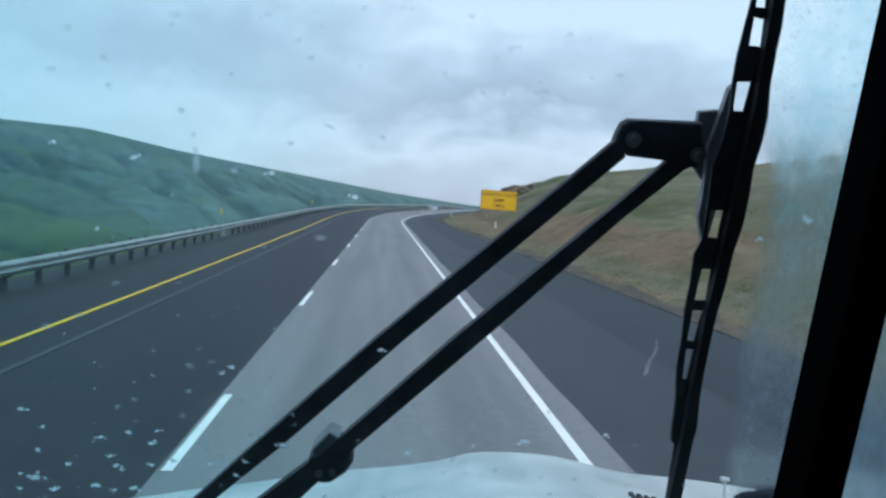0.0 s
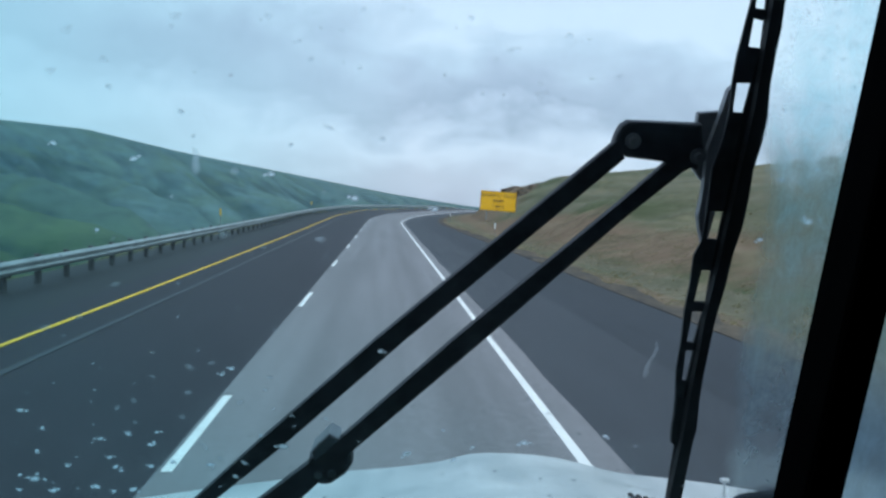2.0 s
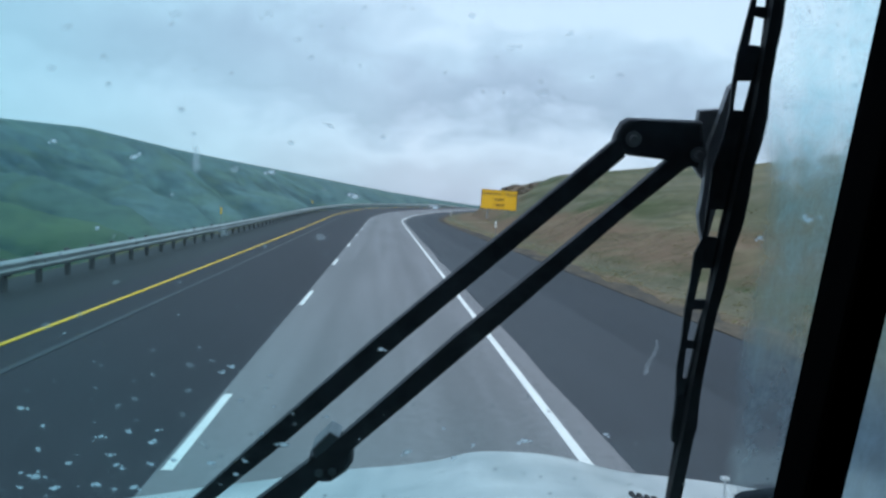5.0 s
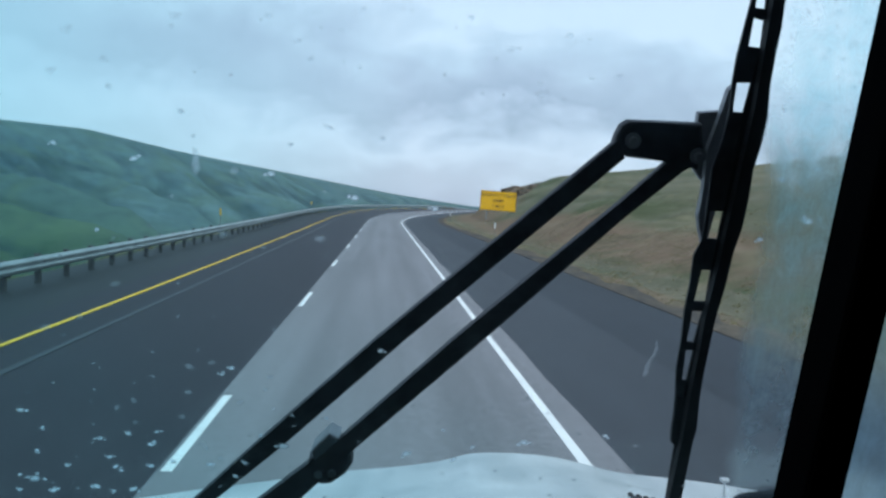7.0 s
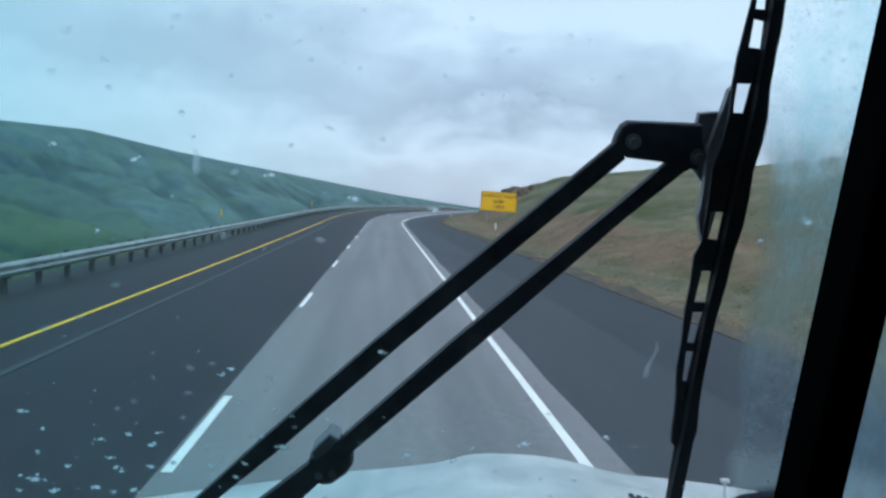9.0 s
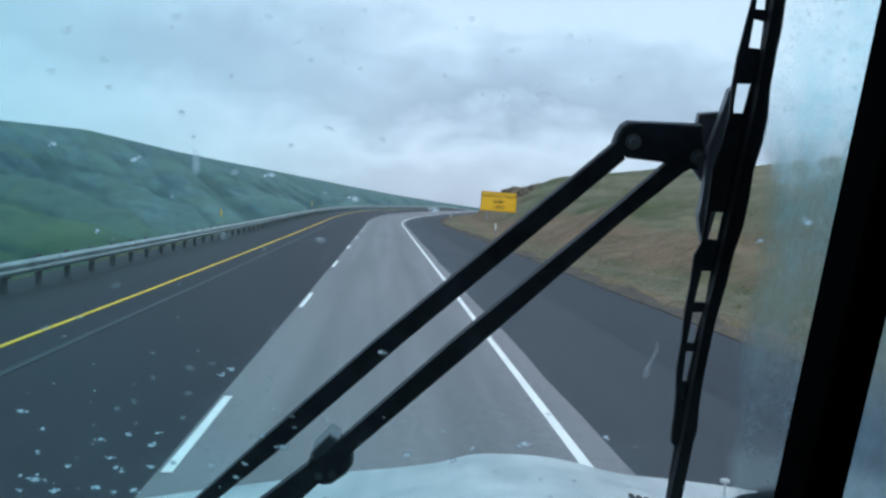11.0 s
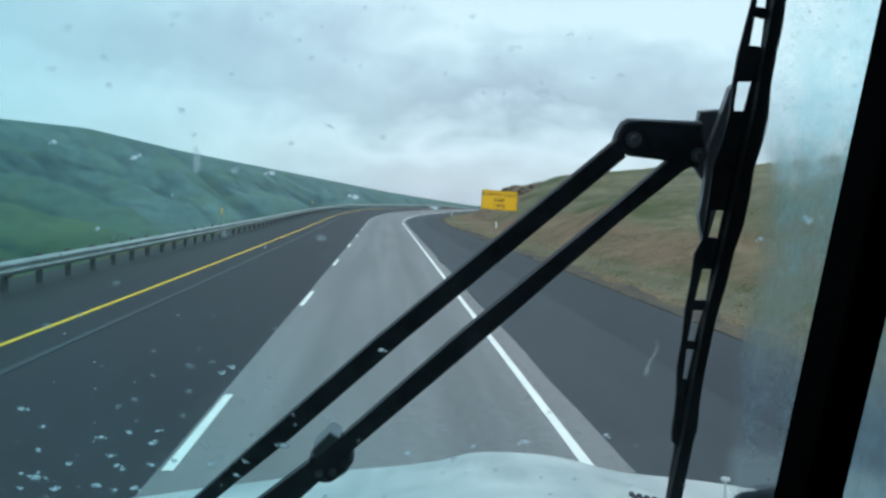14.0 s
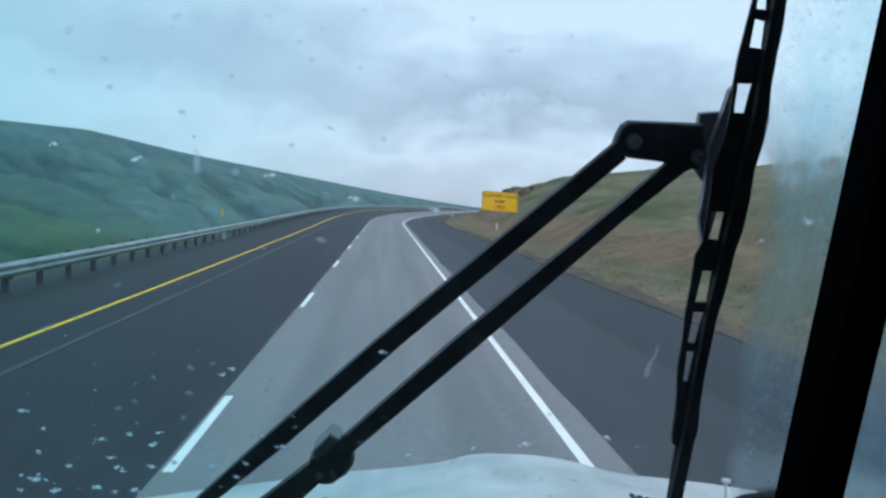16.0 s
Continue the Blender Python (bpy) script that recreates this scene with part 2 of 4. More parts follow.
def glass(name, tint, dusty):
    """A windscreen pane: clear tinted glass, with a greasy film of road dust where the blade never reaches."""
    m = bpy.data.materials.new(name)
    m.use_nodes = True
    t = Tree(m.node_tree)
    v = t.n("ShaderNodeTexCoord").outputs["Object"]
    s = t.n("ShaderNodeSeparateXYZ")
    t.link(v, s.inputs[0])
    clear = t.n("ShaderNodeBsdfTransparent")
    if dusty:
        # green-blue tint of the laminate, deepest towards the outer side
        band = t.math("ADD", t.math("MULTIPLY", s.outputs["X"], -1.0), t.math("MULTIPLY", s.outputs["Y"], -0.25))
        band = t.math("ADD", band, t.math("MULTIPLY", t.math("MAXIMUM", t.math("SUBTRACT", -0.03, s.outputs["Y"]), 0.0), 0.8))
        t.link(t.mix(t.ramp(band, [(0.0, 0.0), (0.33, 1.0)]), tint, (0.685, 0.90, 0.93)), clear.inputs["Color"])
    else:
        clear.inputs["Color"].default_value = (*tint, 1)
    gloss = t.n("ShaderNodeBsdfGlossy")
    gloss.inputs["Roughness"].default_value = 0.03
    fres = t.n("ShaderNodeFresnel")
    fres.inputs["IOR"].default_value = 1.35
    pane = t.n("ShaderNodeMixShader")
    t.link(t.math("MULTIPLY", fres.outputs[0], 0.25), pane.inputs[0])
    t.link(clear.outputs[0], pane.inputs[1])
    t.link(gloss.outputs[0], pane.inputs[2])
    ahead = t.n("ShaderNodeBsdfRefraction")
    ahead.inputs["Color"].default_value = (0.68, 0.90, 0.93, 1)
    ahead.inputs["Roughness"].default_value = 0.33
    ahead.inputs["IOR"].default_value = 1.11
    veil = t.n("ShaderNodeBsdfTranslucent")
    veil.inputs["Color"].default_value = (0.42, 0.66, 0.82, 1)
    film = t.n("ShaderNodeMixShader")
    film.inputs[0].default_value = 0.15
    t.link(ahead.outputs[0], film.inputs[1])
    t.link(veil.outputs[0], film.inputs[2])
    streaks = t.noise(t.mapping(v, scale=(30, 9, 1)), 1.0, 6.0, 0.70, 0.9)
    blots = t.noise(v, 55.0, 5.0, 0.65, 0.6)
    body = t.math("ADD", t.math("MULTIPLY", streaks, 0.55), t.math("MULTIPLY", blots, 0.45))
    body = t.ramp(body, [(0.38, 0.20), (0.62, 0.84)])
    if dusty:
        body = t.math("MULTIPLY", body, t.ramp(t.math("MULTIPLY", t.math("ADD", s.outputs["Y"], 0.20), 3.0), [(0.05, 0.36), (0.45, 0.75), (0.62, 1.2), (0.80, 1.1), (1.0, 0.8)]))
        edge = t.math("ADD", s.outputs["X"], t.math("MULTIPLY", t.noise(t.mapping(v, scale=(30, 9, 1)), 1.0, 6.0, 0.68), 0.030))
        edge = t.math("ADD", edge, t.math("MULTIPLY", s.outputs["Y"], -0.034))
        mask = t.ramp(t.math("MULTIPLY", t.math("SUBTRACT", edge, 0.2225), 55.0), [(0.0, 0.0), (0.85, 1.0)])
        faint = t.ramp(t.noise(v, 16.0, 6.0, 0.7), [(0.45, 0.008), (0.75, 0.05)])
        dust = t.math("MAXIMUM", t.math("MULTIPLY", mask, body), faint)
    else:
        dust = t.math("ADD", t.math("MULTIPLY", body, 0.35), 0.38)
    # mud specks, thrown up by the wheels
    mud = t.n("ShaderNodeBsdfDiffuse")
    mud.inputs["Color"].default_value = (0.10, 0.10, 0.08, 1)
    speck = t.ramp(t.noise(v, 210.0, 3.0, 0.5), [(0.62, 0.0), (0.74, 0.38)])
    if dusty:
        speck = t.math("MULTIPLY", speck, mask)
    muddy = t.n("ShaderNodeMixShader")
    t.link(speck, muddy.inputs[0])
    t.link(pane.outputs[0], muddy.inputs[1])
    t.link(mud.outputs[0], muddy.inputs[2])
    pane = muddy
    out = t.n("ShaderNodeMixShader")
    t.link(dust, out.inputs[0])
    t.link(pane.outputs[0], out.inputs[1])
    t.link(film.outputs[0], out.inputs[2])
    if dusty:
        # thin dried grime, thickest low on the pane
        grime = t.n("ShaderNodeBsdfTranslucent")
        grime.inputs["Color"].default_value = (0.46, 0.74, 0.76, 1)
        low = t.ramp(t.math("MULTIPLY", s.outputs["Y"], -4.0), [(0.0, 0.003), (0.45, 0.007), (1.0, 0.022)])
        haze = t.math("MULTIPLY", low, t.ramp(t.noise(t.mapping(v, scale=(9, 6, 1)), 1.0, 6.0, 0.7, 0.5), [(0.30, 0.45), (0.70, 1.7)]))
        haze = t.math("MULTIPLY", haze, t.ramp(s.outputs["X"], [(0.05, 1.0), (0.20, 0.35)]))
        veiled = t.n("ShaderNodeMixShader")
        t.link(haze, veiled.inputs[0])
        t.link(out.outputs[0], veiled.inputs[1])
        t.link(grime.outputs[0], veiled.inputs[2])
        out = veiled
    t.link(out.outputs[0], t.n("ShaderNodeOutputMaterial").inputs[0])
    return m


M_GLASS = glass("tinted_windscreen", (0.885, 0.955, 0.98), True)
M_GLASS_B = glass("dusty_windscreen", (0.885, 0.955, 0.98), False)


def drop_material():
    """Rain: clear where attribute 'water' red (thickness) runs out at the rim; green is the share of light that it scatters."""
    m = bpy.data.materials.new("water_drop")
    m.use_nodes = True
    t = Tree(m.node_tree)
    a = t.n("ShaderNodeAttribute")
    a.attribute_name = "water"
    s = t.n("ShaderNodeSeparateColor")
    t.link(a.outputs["Color"], s.inputs[0])
    lens = t.n("ShaderNodeBsdfRefraction")
    lens.inputs["IOR"].default_value = 1.33
    lens.inputs["Roughness"].default_value = 0.10
    lens.inputs["Color"].default_value = (0.90, 0.96, 0.98, 1)
    milky = t.n("ShaderNodeBsdfTranslucent")
    milky.inputs[0].default_value = (0.88, 0.93, 0.95, 1)
    body = t.n("ShaderNodeMixShader")
    t.link(s.outputs[1], body.inputs[0])
    t.link(lens.outputs[0], body.inputs[1])
    t.link(milky.outputs[0], body.inputs[2])
    clear = t.n("ShaderNodeBsdfTransparent")
    out = t.n("ShaderNodeMixShader")
    t.link(s.outputs[0], out.inputs[0])
    t.link(clear.outputs[0], out.inputs[1])
    t.link(body.outputs[0], out.inputs[2])
    t.link(out.outputs[0], t.n("ShaderNodeOutputMaterial").inputs[0])
    return m


M_DROP = drop_material()


# ---- mesh helpers ----
def mesh_object(name, verts, faces, material, parent=None, smooth=False):
    me = bpy.data.meshes.new(name)
    me.from_pydata([tuple(map(float, p)) for p in verts], [], [tuple(map(int, f)) for f in faces])
    me.materials.append(material)
    if smooth:
        me.shade_smooth()
    me.update()
    ob = new(name, me)
    ob.parent = parent
    return ob


def part(name, bm, material, parent=None, label="", smooth=False):
    """Links a bmesh as one mesh object under a thing or a part."""
    me = bpy.data.meshes.new(name)
    bmesh.ops.recalc_face_normals(bm, faces=bm.faces)
    bm.to_mesh(me)
    bm.free()
    me.materials.append(material)
    if smooth:
        me.shade_smooth()
    ob = new(name, me)
    ob.parent = parent
    return tagged(ob, label)


def empty(name, m, label, category, group="", kind=""):
    ob = new(name)
    ob.empty_display_size = 0.2
    ob.matrix_world = m
    return tagged(ob, label, category, group, kind)


def box(bm, size, m=Matrix.Identity(4), bevel=0.0):
    made = bmesh.ops.create_cube(bm, size=1.0, matrix=m @ Matrix.Diagonal((*size, 1)))
    if bevel:
        edges = {e for v in made["verts"] for e in v.link_edges}
        bmesh.ops.bevel(bm, geom=list(edges), offset=bevel, segments=2, affect="EDGES", profile=0.5)


def rod(bm, a, b, r0, r1=None, sides=12):
    a, b = Vector(a), Vector(b)
    m = Matrix.Translation((a + b) / 2) @ (b - a).to_track_quat("Z", "Y").to_matrix().to_4x4()
    bmesh.ops.create_cone(bm, cap_ends=True, segments=sides, radius1=r0, radius2=r0 if r1 is None else r1, depth=(b - a).length, matrix=m)


def prism(bm, outline, z0, z1, bevel=0.0):
    """A flat plate of that outline (x, y) from z0 to z1."""
    low = [bm.verts.new((x, y, z0)) for x, y in outline]
    top = [bm.verts.new((x, y, z1)) for x, y in outline]
    n = len(outline)
    faces = [bm.faces.new(low[::-1]), bm.faces.new(top)]
    for i in range(n):
        faces.append(bm.faces.new((low[i], low[(i + 1) % n], top[(i + 1) % n], top[i])))
    if bevel:
        edges = [e for e in faces[1].edges]
        bmesh.ops.bevel(bm, geom=edges, offset=bevel, segments=2, affect="EDGES", profile=0.5)


# ---- the line of the road: s along it, o across it from the right edge line ----
XR, S0, R = 1.78, 95.0, 500.0
BANK_S = [-60, 14, 32, 63, 112, 150, 200, 240, 300, 400]
BANK = [0.02, 0.022, 0.033, 0.057, 0.112, 0.152, 0.134, 0.10, 0.05, 0.0]
_s = np.linspace(-80, 700, 1561)
_e = np.interp(_s, BANK_S, BANK)
_k = np.exp(-0.5 * (np.arange(-30, 31) / 14.0) ** 2)
_e = np.convolve(np.pad(_e, 30, mode="edge"), _k / _k.sum(), mode="valid")
_base = -0.03 * np.clip(_s - 250, 0, None) ** 1.0


def road_at(s, o):
    """World x, y of the road place."""
    s, o = np.broadcast_arrays(np.asarray(s, float), np.asarray(o, float))
    a = np.clip(s - S0, 0, None) / R
    return XR + R * (1 - np.cos(a)) + o * np.cos(a), np.minimum(s, S0) + R * np.sin(a) - o * np.sin(a)


def road_z(s, o):
    e = np.interp(s, _s, _e)
    return np.interp(s, _s, _base) + (np.clip(0.36 - o, 0, 8.06) - 0.36) * e - np.clip(o - 0.36, 0, 4.9) * 0.02


def road_place(x, y):
    """Road s and o of world places."""
    dx, dy = x - (XR + R), y - S0
    r = np.hypot(dx, dy)
    a = np.arctan2(np.clip(dy, 0, None), np.maximum(-dx, 1e-6))
    curved = y > S0
    s = np.where(curved, S0 + R * a, y)
    o = np.where(curved, np.where(dx < 0, R - r, R), x - XR)
    return s, o


def value_noise(x, y, seed=0):
    """Smooth value noise in -1..1 on arrays."""
    xi, yi = np.floor(x).astype(np.int64), np.floor(y).astype(np.int64)
    fx, fy = x - xi, y - yi
    fx, fy = fx * fx * (3 - 2 * fx), fy * fy * (3 - 2 * fy)

    def h(i, j):
        n = (i * 374761393 + j * 668265263 + seed * 974711) & 0x7FFFFFFF
        n = ((n ^ (n >> 13)) * 1274126177) & 0x7FFFFFFF
        return ((n ^ (n >> 16)) & 0xFFFF) / 32767.5 - 1
    top = h(xi, yi) * (1 - fx) + h(xi + 1, yi) * fx
    low = h(xi, yi + 1) * (1 - fx) + h(xi + 1, yi + 1) * fx
    return top * (1 - fy) + low * fy


def fractal(x, y, octaves=4, seed=0):
    return sum(value_noise(x * 2 ** k, y * 2 ** k, seed + k) * 0.5 ** k for k in range(octaves))


CREST_Y = [-500, 0, 500, 900, 1050, 1300, 1550, 1900, 2400, 2900, 3300, 3600, 4200, 4800]
CREST_X = [-560, -500, -440, -377, -343, -305, -268, -212, -120, 0, 140, 331, 700, 1100]
CREST_Z = [54, 64, 76, 82, 85, 76, 71, 64, 51, 33, 14, -12, -40, -60]


# spurs that run out of the ridge into the valley: y of the spur, x and z of two points of its back, steepness of its sides
SPURS = [(620, -270, 22, -150, -4, 0.42), (455, -215, 4, -120, -18, 0.40), (900, -330, 42, -170, -2, 0.5), (1250, -270, 44, -110, 0, 0.5), (1750, -200, 36, 0, -8, 0.5), (330, -190, -6, -90, -30, 0.4)]


def far_z(x, y):
    """The green ridge beyond the valley, with spurs and gullies down its flank."""
    cx, cz = np.interp(y, CREST_Y, CREST_X), np.interp(y, CREST_Y, CREST_Z)
    d = x - cx
    flank = np.clip(d, 0, None)
    fall = 0.72 * flank ** 2 / (flank + 70)
    floor = -52.0
    z = cz - fall - 0.10 * np.clip(-d, 0, None) ** 2 / (np.clip(-d, 0, None) + 120)
    deep = np.clip((flank - 20) / 90, 0, 1)
    spur = 1 - np.abs(value_noise(y / 130 + x / 420, x / 600, 3)) * 2
    fine = 1 - np.abs(value_noise(y / 47 + x / 150, x / 170, 9)) * 2
    tiny = 1 - np.abs(value_noise(y / 19 + x / 60, x / 60, 15)) * 2
    z = z + deep * ((spur - 1) * 12 + (fine - 1) * 6 + (tiny - 1) * 2)
    for sy, x0, z0, x1, z1, steep in SPURS:
        back = z0 + (x - x0) * (z1 - z0) / (x1 - x0) - 0.6 * np.clip(x - x1, 0, None)
        bend = sy + (x - x0) * -0.45 + 16 * value_noise(x / 45, x * 0 + sy, 4)
        off = np.abs(y - bend)
        side = steep * off ** 2 / (off + 18)
        ridge = back - side + 4.5 * fine + 3.0 * tiny + fractal(x / 22, y / 22, 4, 61) * 2.0
        ridge = np.where(x < cx, -200.0, ridge)
        z = np.logaddexp(z / 5, ridge / 5) * 5
    z = np.logaddexp(z / 6, floor / 6) * 6
    return z + fractal(x / 60, y / 60, 4, 5) * 1.6 * deep


def ground_z(x, y):
    s, o = road_place(x, y)
    rz = road_z(s, o)
    corridor = rz - 0.12
    # cut bank and grass hill to the right, steeper where the road bends round it
    run = np.interp(s, [0, 60, 110, 150, 200], [24, 21, 16, 8.5, 7])
    rise = np.clip(o - np.interp(s, [0, 60, 110, 160, 220], [5.5, 6.5, 10.5, 9, 7]), 0, None)
    hill = 8.0 * (1 - np.exp(-rise / run)) + 0.006 * np.clip(o - 40, 0, 300)
    rough = np.clip(rise / 6, 0, 1)
    hill = hill + rough * (fractal(x / 14, y / 14, 4, 21) * 0.75 - np.abs(value_noise(x / 9 + y / 40, y / 7, 51)) * 0.7 + fractal(x / 2.2, y / 2.2, 3, 33) * 0.13)
    right = np.where(o > 4.5, rz - 0.12 + np.clip((o - 4.5) / 0.5, 0, 1) * 0.10 + hill, corridor)
    # outer verge, then the drop into the valley
    verge = np.clip(-o - 11.9, 0, None)
    drop = rz - 0.02 - 0.10 * np.minimum(verge, 1.5) - 0.55 * np.clip(verge - 1.5, 0, None)
    left = np.maximum(drop + np.clip(verge / 2, 0, 1) * fractal(x / 6, y / 6, 3, 8) * 0.25, far_z(x, y))
    return np.where(o < -11.9, left, right), s, o


def build_ground():
    fine = np.radians(np.arange(-31, 31.01, 0.155))
    coarse = np.radians(np.arange(34, 328.9, 3.0))
    ang = np.concatenate([fine, coarse])
    rad = [2.0]
    while rad[-1] < 4800:
        rad.append(rad[-1] * (1.0215 if rad[-1] < 250 else 1.012) + 0.02)
    rad = np.array(rad)
    A, D = np.meshgrid(ang, rad)
    x, y = D * np.sin(A + radians(3.63)), D * np.cos(A + radians(3.63))
    z, s, o = ground_z(x, y)
    nr, na = A.shape
    verts = np.stack([x.ravel(), y.ravel(), z.ravel()], 1)
    i, j = np.meshgrid(np.arange(nr - 1), np.arange(na), indexing="ij")
    k = (j + 1) % na
    faces = np.stack([i * na + j, i * na + k, (i + 1) * na + k, (i + 1) * na + j], -1).reshape(-1, 4)[:, ::-1]
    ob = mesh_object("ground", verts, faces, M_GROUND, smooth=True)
    bm = ob.data
    # the ground closes under the truck
    cover = bm.attributes.new("cover", "FLOAT_COLOR", "POINT")
    dry = np.clip(0.57 + 0.25 * fractal(x / 25, y / 12, 3, 41) + 0.25 * np.clip((o - 6) / 25, -0.5, 0.6), 0, 1)
    dry = np.where((o > 4) & (o < 6.8), 0.95, dry)
    earth = np.exp(-((o - 9) / 4.0) ** 2) * np.interp(s, [8, 30, 75, 110], [0.45, 0.75, 0.85, 0.55]) + np.exp(-((o - 14) / 6.0) ** 2) * np.interp(s, [100, 140, 220], [0, 0.8, 1.0])
    earth = np.where(o < 5.7, np.maximum(earth, 0.62), earth)
    earth = np.where(o < -10.9, 0.12, earth)
    dry = np.where(o < -10.9, 0.30, dry)
    # third channel: hillside cover, then with distance the painted haze blue
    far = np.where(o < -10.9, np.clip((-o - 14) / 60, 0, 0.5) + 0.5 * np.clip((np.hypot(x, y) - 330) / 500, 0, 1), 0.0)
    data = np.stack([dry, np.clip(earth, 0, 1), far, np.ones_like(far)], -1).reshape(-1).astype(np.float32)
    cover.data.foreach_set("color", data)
    # backs of the spurs against their gullies, over some forty metres; feeds painted shading
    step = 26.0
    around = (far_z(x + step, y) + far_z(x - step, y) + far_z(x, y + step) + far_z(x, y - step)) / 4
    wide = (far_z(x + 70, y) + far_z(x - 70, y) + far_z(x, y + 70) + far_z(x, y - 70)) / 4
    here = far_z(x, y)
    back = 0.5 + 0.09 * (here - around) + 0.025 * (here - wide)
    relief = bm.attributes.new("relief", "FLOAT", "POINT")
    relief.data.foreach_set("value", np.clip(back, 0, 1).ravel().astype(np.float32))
    return tagged(ob, "rolling dry grassland and a green valley hillside under cloud", "ground", kind="structure")


build_ground()


def strip(name, o0, o1, s0, s1, lift, thick, material, step=3.0, parent=None, wobble=0.0):
    """A slab of paving or paint that follows the road between two offsets."""
    n = max(2, int((s1 - s0) / step) + 1)
    s = np.linspace(s0, s1, n)
    wide = max(2, int((o1 - o0) / 1.2) + 2)
    cols = np.linspace(o0, o1, wide)
    verts, uv = [], []
    for si in s:
        for oi in cols:
            shift = wobble * float(fractal(np.array(si * 0.5), np.array(oi), 3, 77)) if wobble and oi == o1 else 0.0
            x, y = road_at(si, oi + shift)
            verts.append((x, y, road_z(si, oi) + lift))
            uv.append((oi, si))
    count = len(verts)
    for k, (x, y, z) in enumerate(list(verts)):
        if k % wide in (0, wide - 1):
            verts.append((x, y, z - thick))
            uv.append(uv[k])
    faces = []
    for i in range(n - 1):
        for j in range(wide - 1):
            a = i * wide + j
            faces.append((a, a + 1, a + wide + 1, a + wide))
        for side, j in ((0, 0), (1, wide - 1)):
            t0, t1 = i * wide + j, (i + 1) * wide + j
            b0, b1 = count + 2 * i + side, count + 2 * (i + 1) + side
            faces.append((t0, t1, b1, b0) if side == 0 else (t1, t0, b0, b1))
    ob = mesh_object(name, verts, faces, material, parent)
    layer = ob.data.uv_layers.new(name="UVMap")
    loops = np.empty(len(ob.data.loops), dtype=np.int32)
    ob.data.loops.foreach_get("vertex_index", loops)
    layer.data.foreach_set("uv", np.array(uv, np.float32)[loops].ravel())
    return ob


road = tagged(strip("road", -3.712, 0.36, -12, 420, 0.0, 0.15, M_LANE, 2.0, wobble=0.03), "worn light grey traffic lane of a two-lane highway", "road", kind="structure")
for o0, o1, mat, text, thick in (
    (-8.6, -3.714, M_DARK, "newer dark asphalt passing lane", 0.15),
    (0.362, 2.27, M_SHOULDER, "wide dark asphalt shoulder beside the edge line", 0.15),
    (2.15, 4.92, M_OUTER, "darker outer shoulder asphalt with rough edge", 0.15),
    (-12.1, -8.602, M_GRAVEL, "narrow gravelly outer shoulder under the guardrail", 0.15),
):
    tagged(strip("road", o0, o1, -12, 420, -0.012 if o1 > 4 else -0.004, thick, mat, 2.0, wobble=0.05 if o1 > 0 else 0.0), text, "road", kind="structure")

def debris():
    def build(t, v):
        fine = t.ramp(t.noise(v, 3.5, 6.0, 0.75), [(0.35, 0.0), (0.65, 1.0)])
        patch = t.ramp(t.noise(t.mapping(v, scale=(1, 0.3, 1)), 1.1, 5.0, 0.7), [(0.38, 0.0), (0.62, 1.0)])
        return t.mix(patch, t.mix(fine, (0.036, 0.037, 0.042), (0.075, 0.072, 0.070)), t.mix(fine, (0.095, 0.075, 0.055), (0.17, 0.14, 0.105)))
    return surface("washed_out_grit", build, rough=0.95, bump=0.5, bump_size=30.0, coords="UV", spec=0.1)


tagged(strip("gravel_edge", 4.45, 5.25, 4, 220, 0.004, 0.02, debris(), 0.4, road, wobble=0.34), "washed-out brown grit along the shoulder")
tagged(strip("edge_line", -0.052, 0.052, -12, 400, 0.008, 0.007, M_WHITE, 2.0, road), "solid white edge line")
tagged(strip("edge_line", -7.63, -7.53, -12, 400, 0.010, 0.009, M_YELLOW, 2.0, road), "solid yellow edge line")
tagged(strip("old_line", -6.77, -6.65, -12, 120, 0.004, 0.003, M_SEAL, 2.0, road), "faint grey scar of a removed line")
DASH0 = 7.72
for k in range(-1, 24):
    at = DASH0 + 12.19 * k
    tagged(strip("dash", -3.670, -3.575, at, at + 3.05, 0.008, 0.007, M_WHITE, 1.0, road), "worn white lane dash" if k < 1 else "")


# ---- guardrail along the outer edge ----
RAIL_O = -10.9
GAP = 2.2


def on_road(s, o, up=0.0):
    """A pose on the road surface, its y axis along the road."""
    x, y = road_at(s, o)
    a = max(0.0, s - S0) / R
    return pose(float(x), float(y), float(road_z(s, o)) + up, 0, 0, -math.degrees(a))


rail = empty("guardrail", on_road(6, RAIL_O), "galvanised W-beam guardrail on dark timber posts beside the highway", "guardrail")
FOLD = [(0.0, 0.0), (0.012, 0.022), (0.062, 0.050), (0.072, 0.078), (0.072, 0.098), (0.062, 0.118), (0.008, 0.148), (0.008, 0.164), (0.062, 0.194), (0.072, 0.214), (0.072, 0.234), (0.062, 0.262), (0.012, 0.290), (0.0, 0.312)]


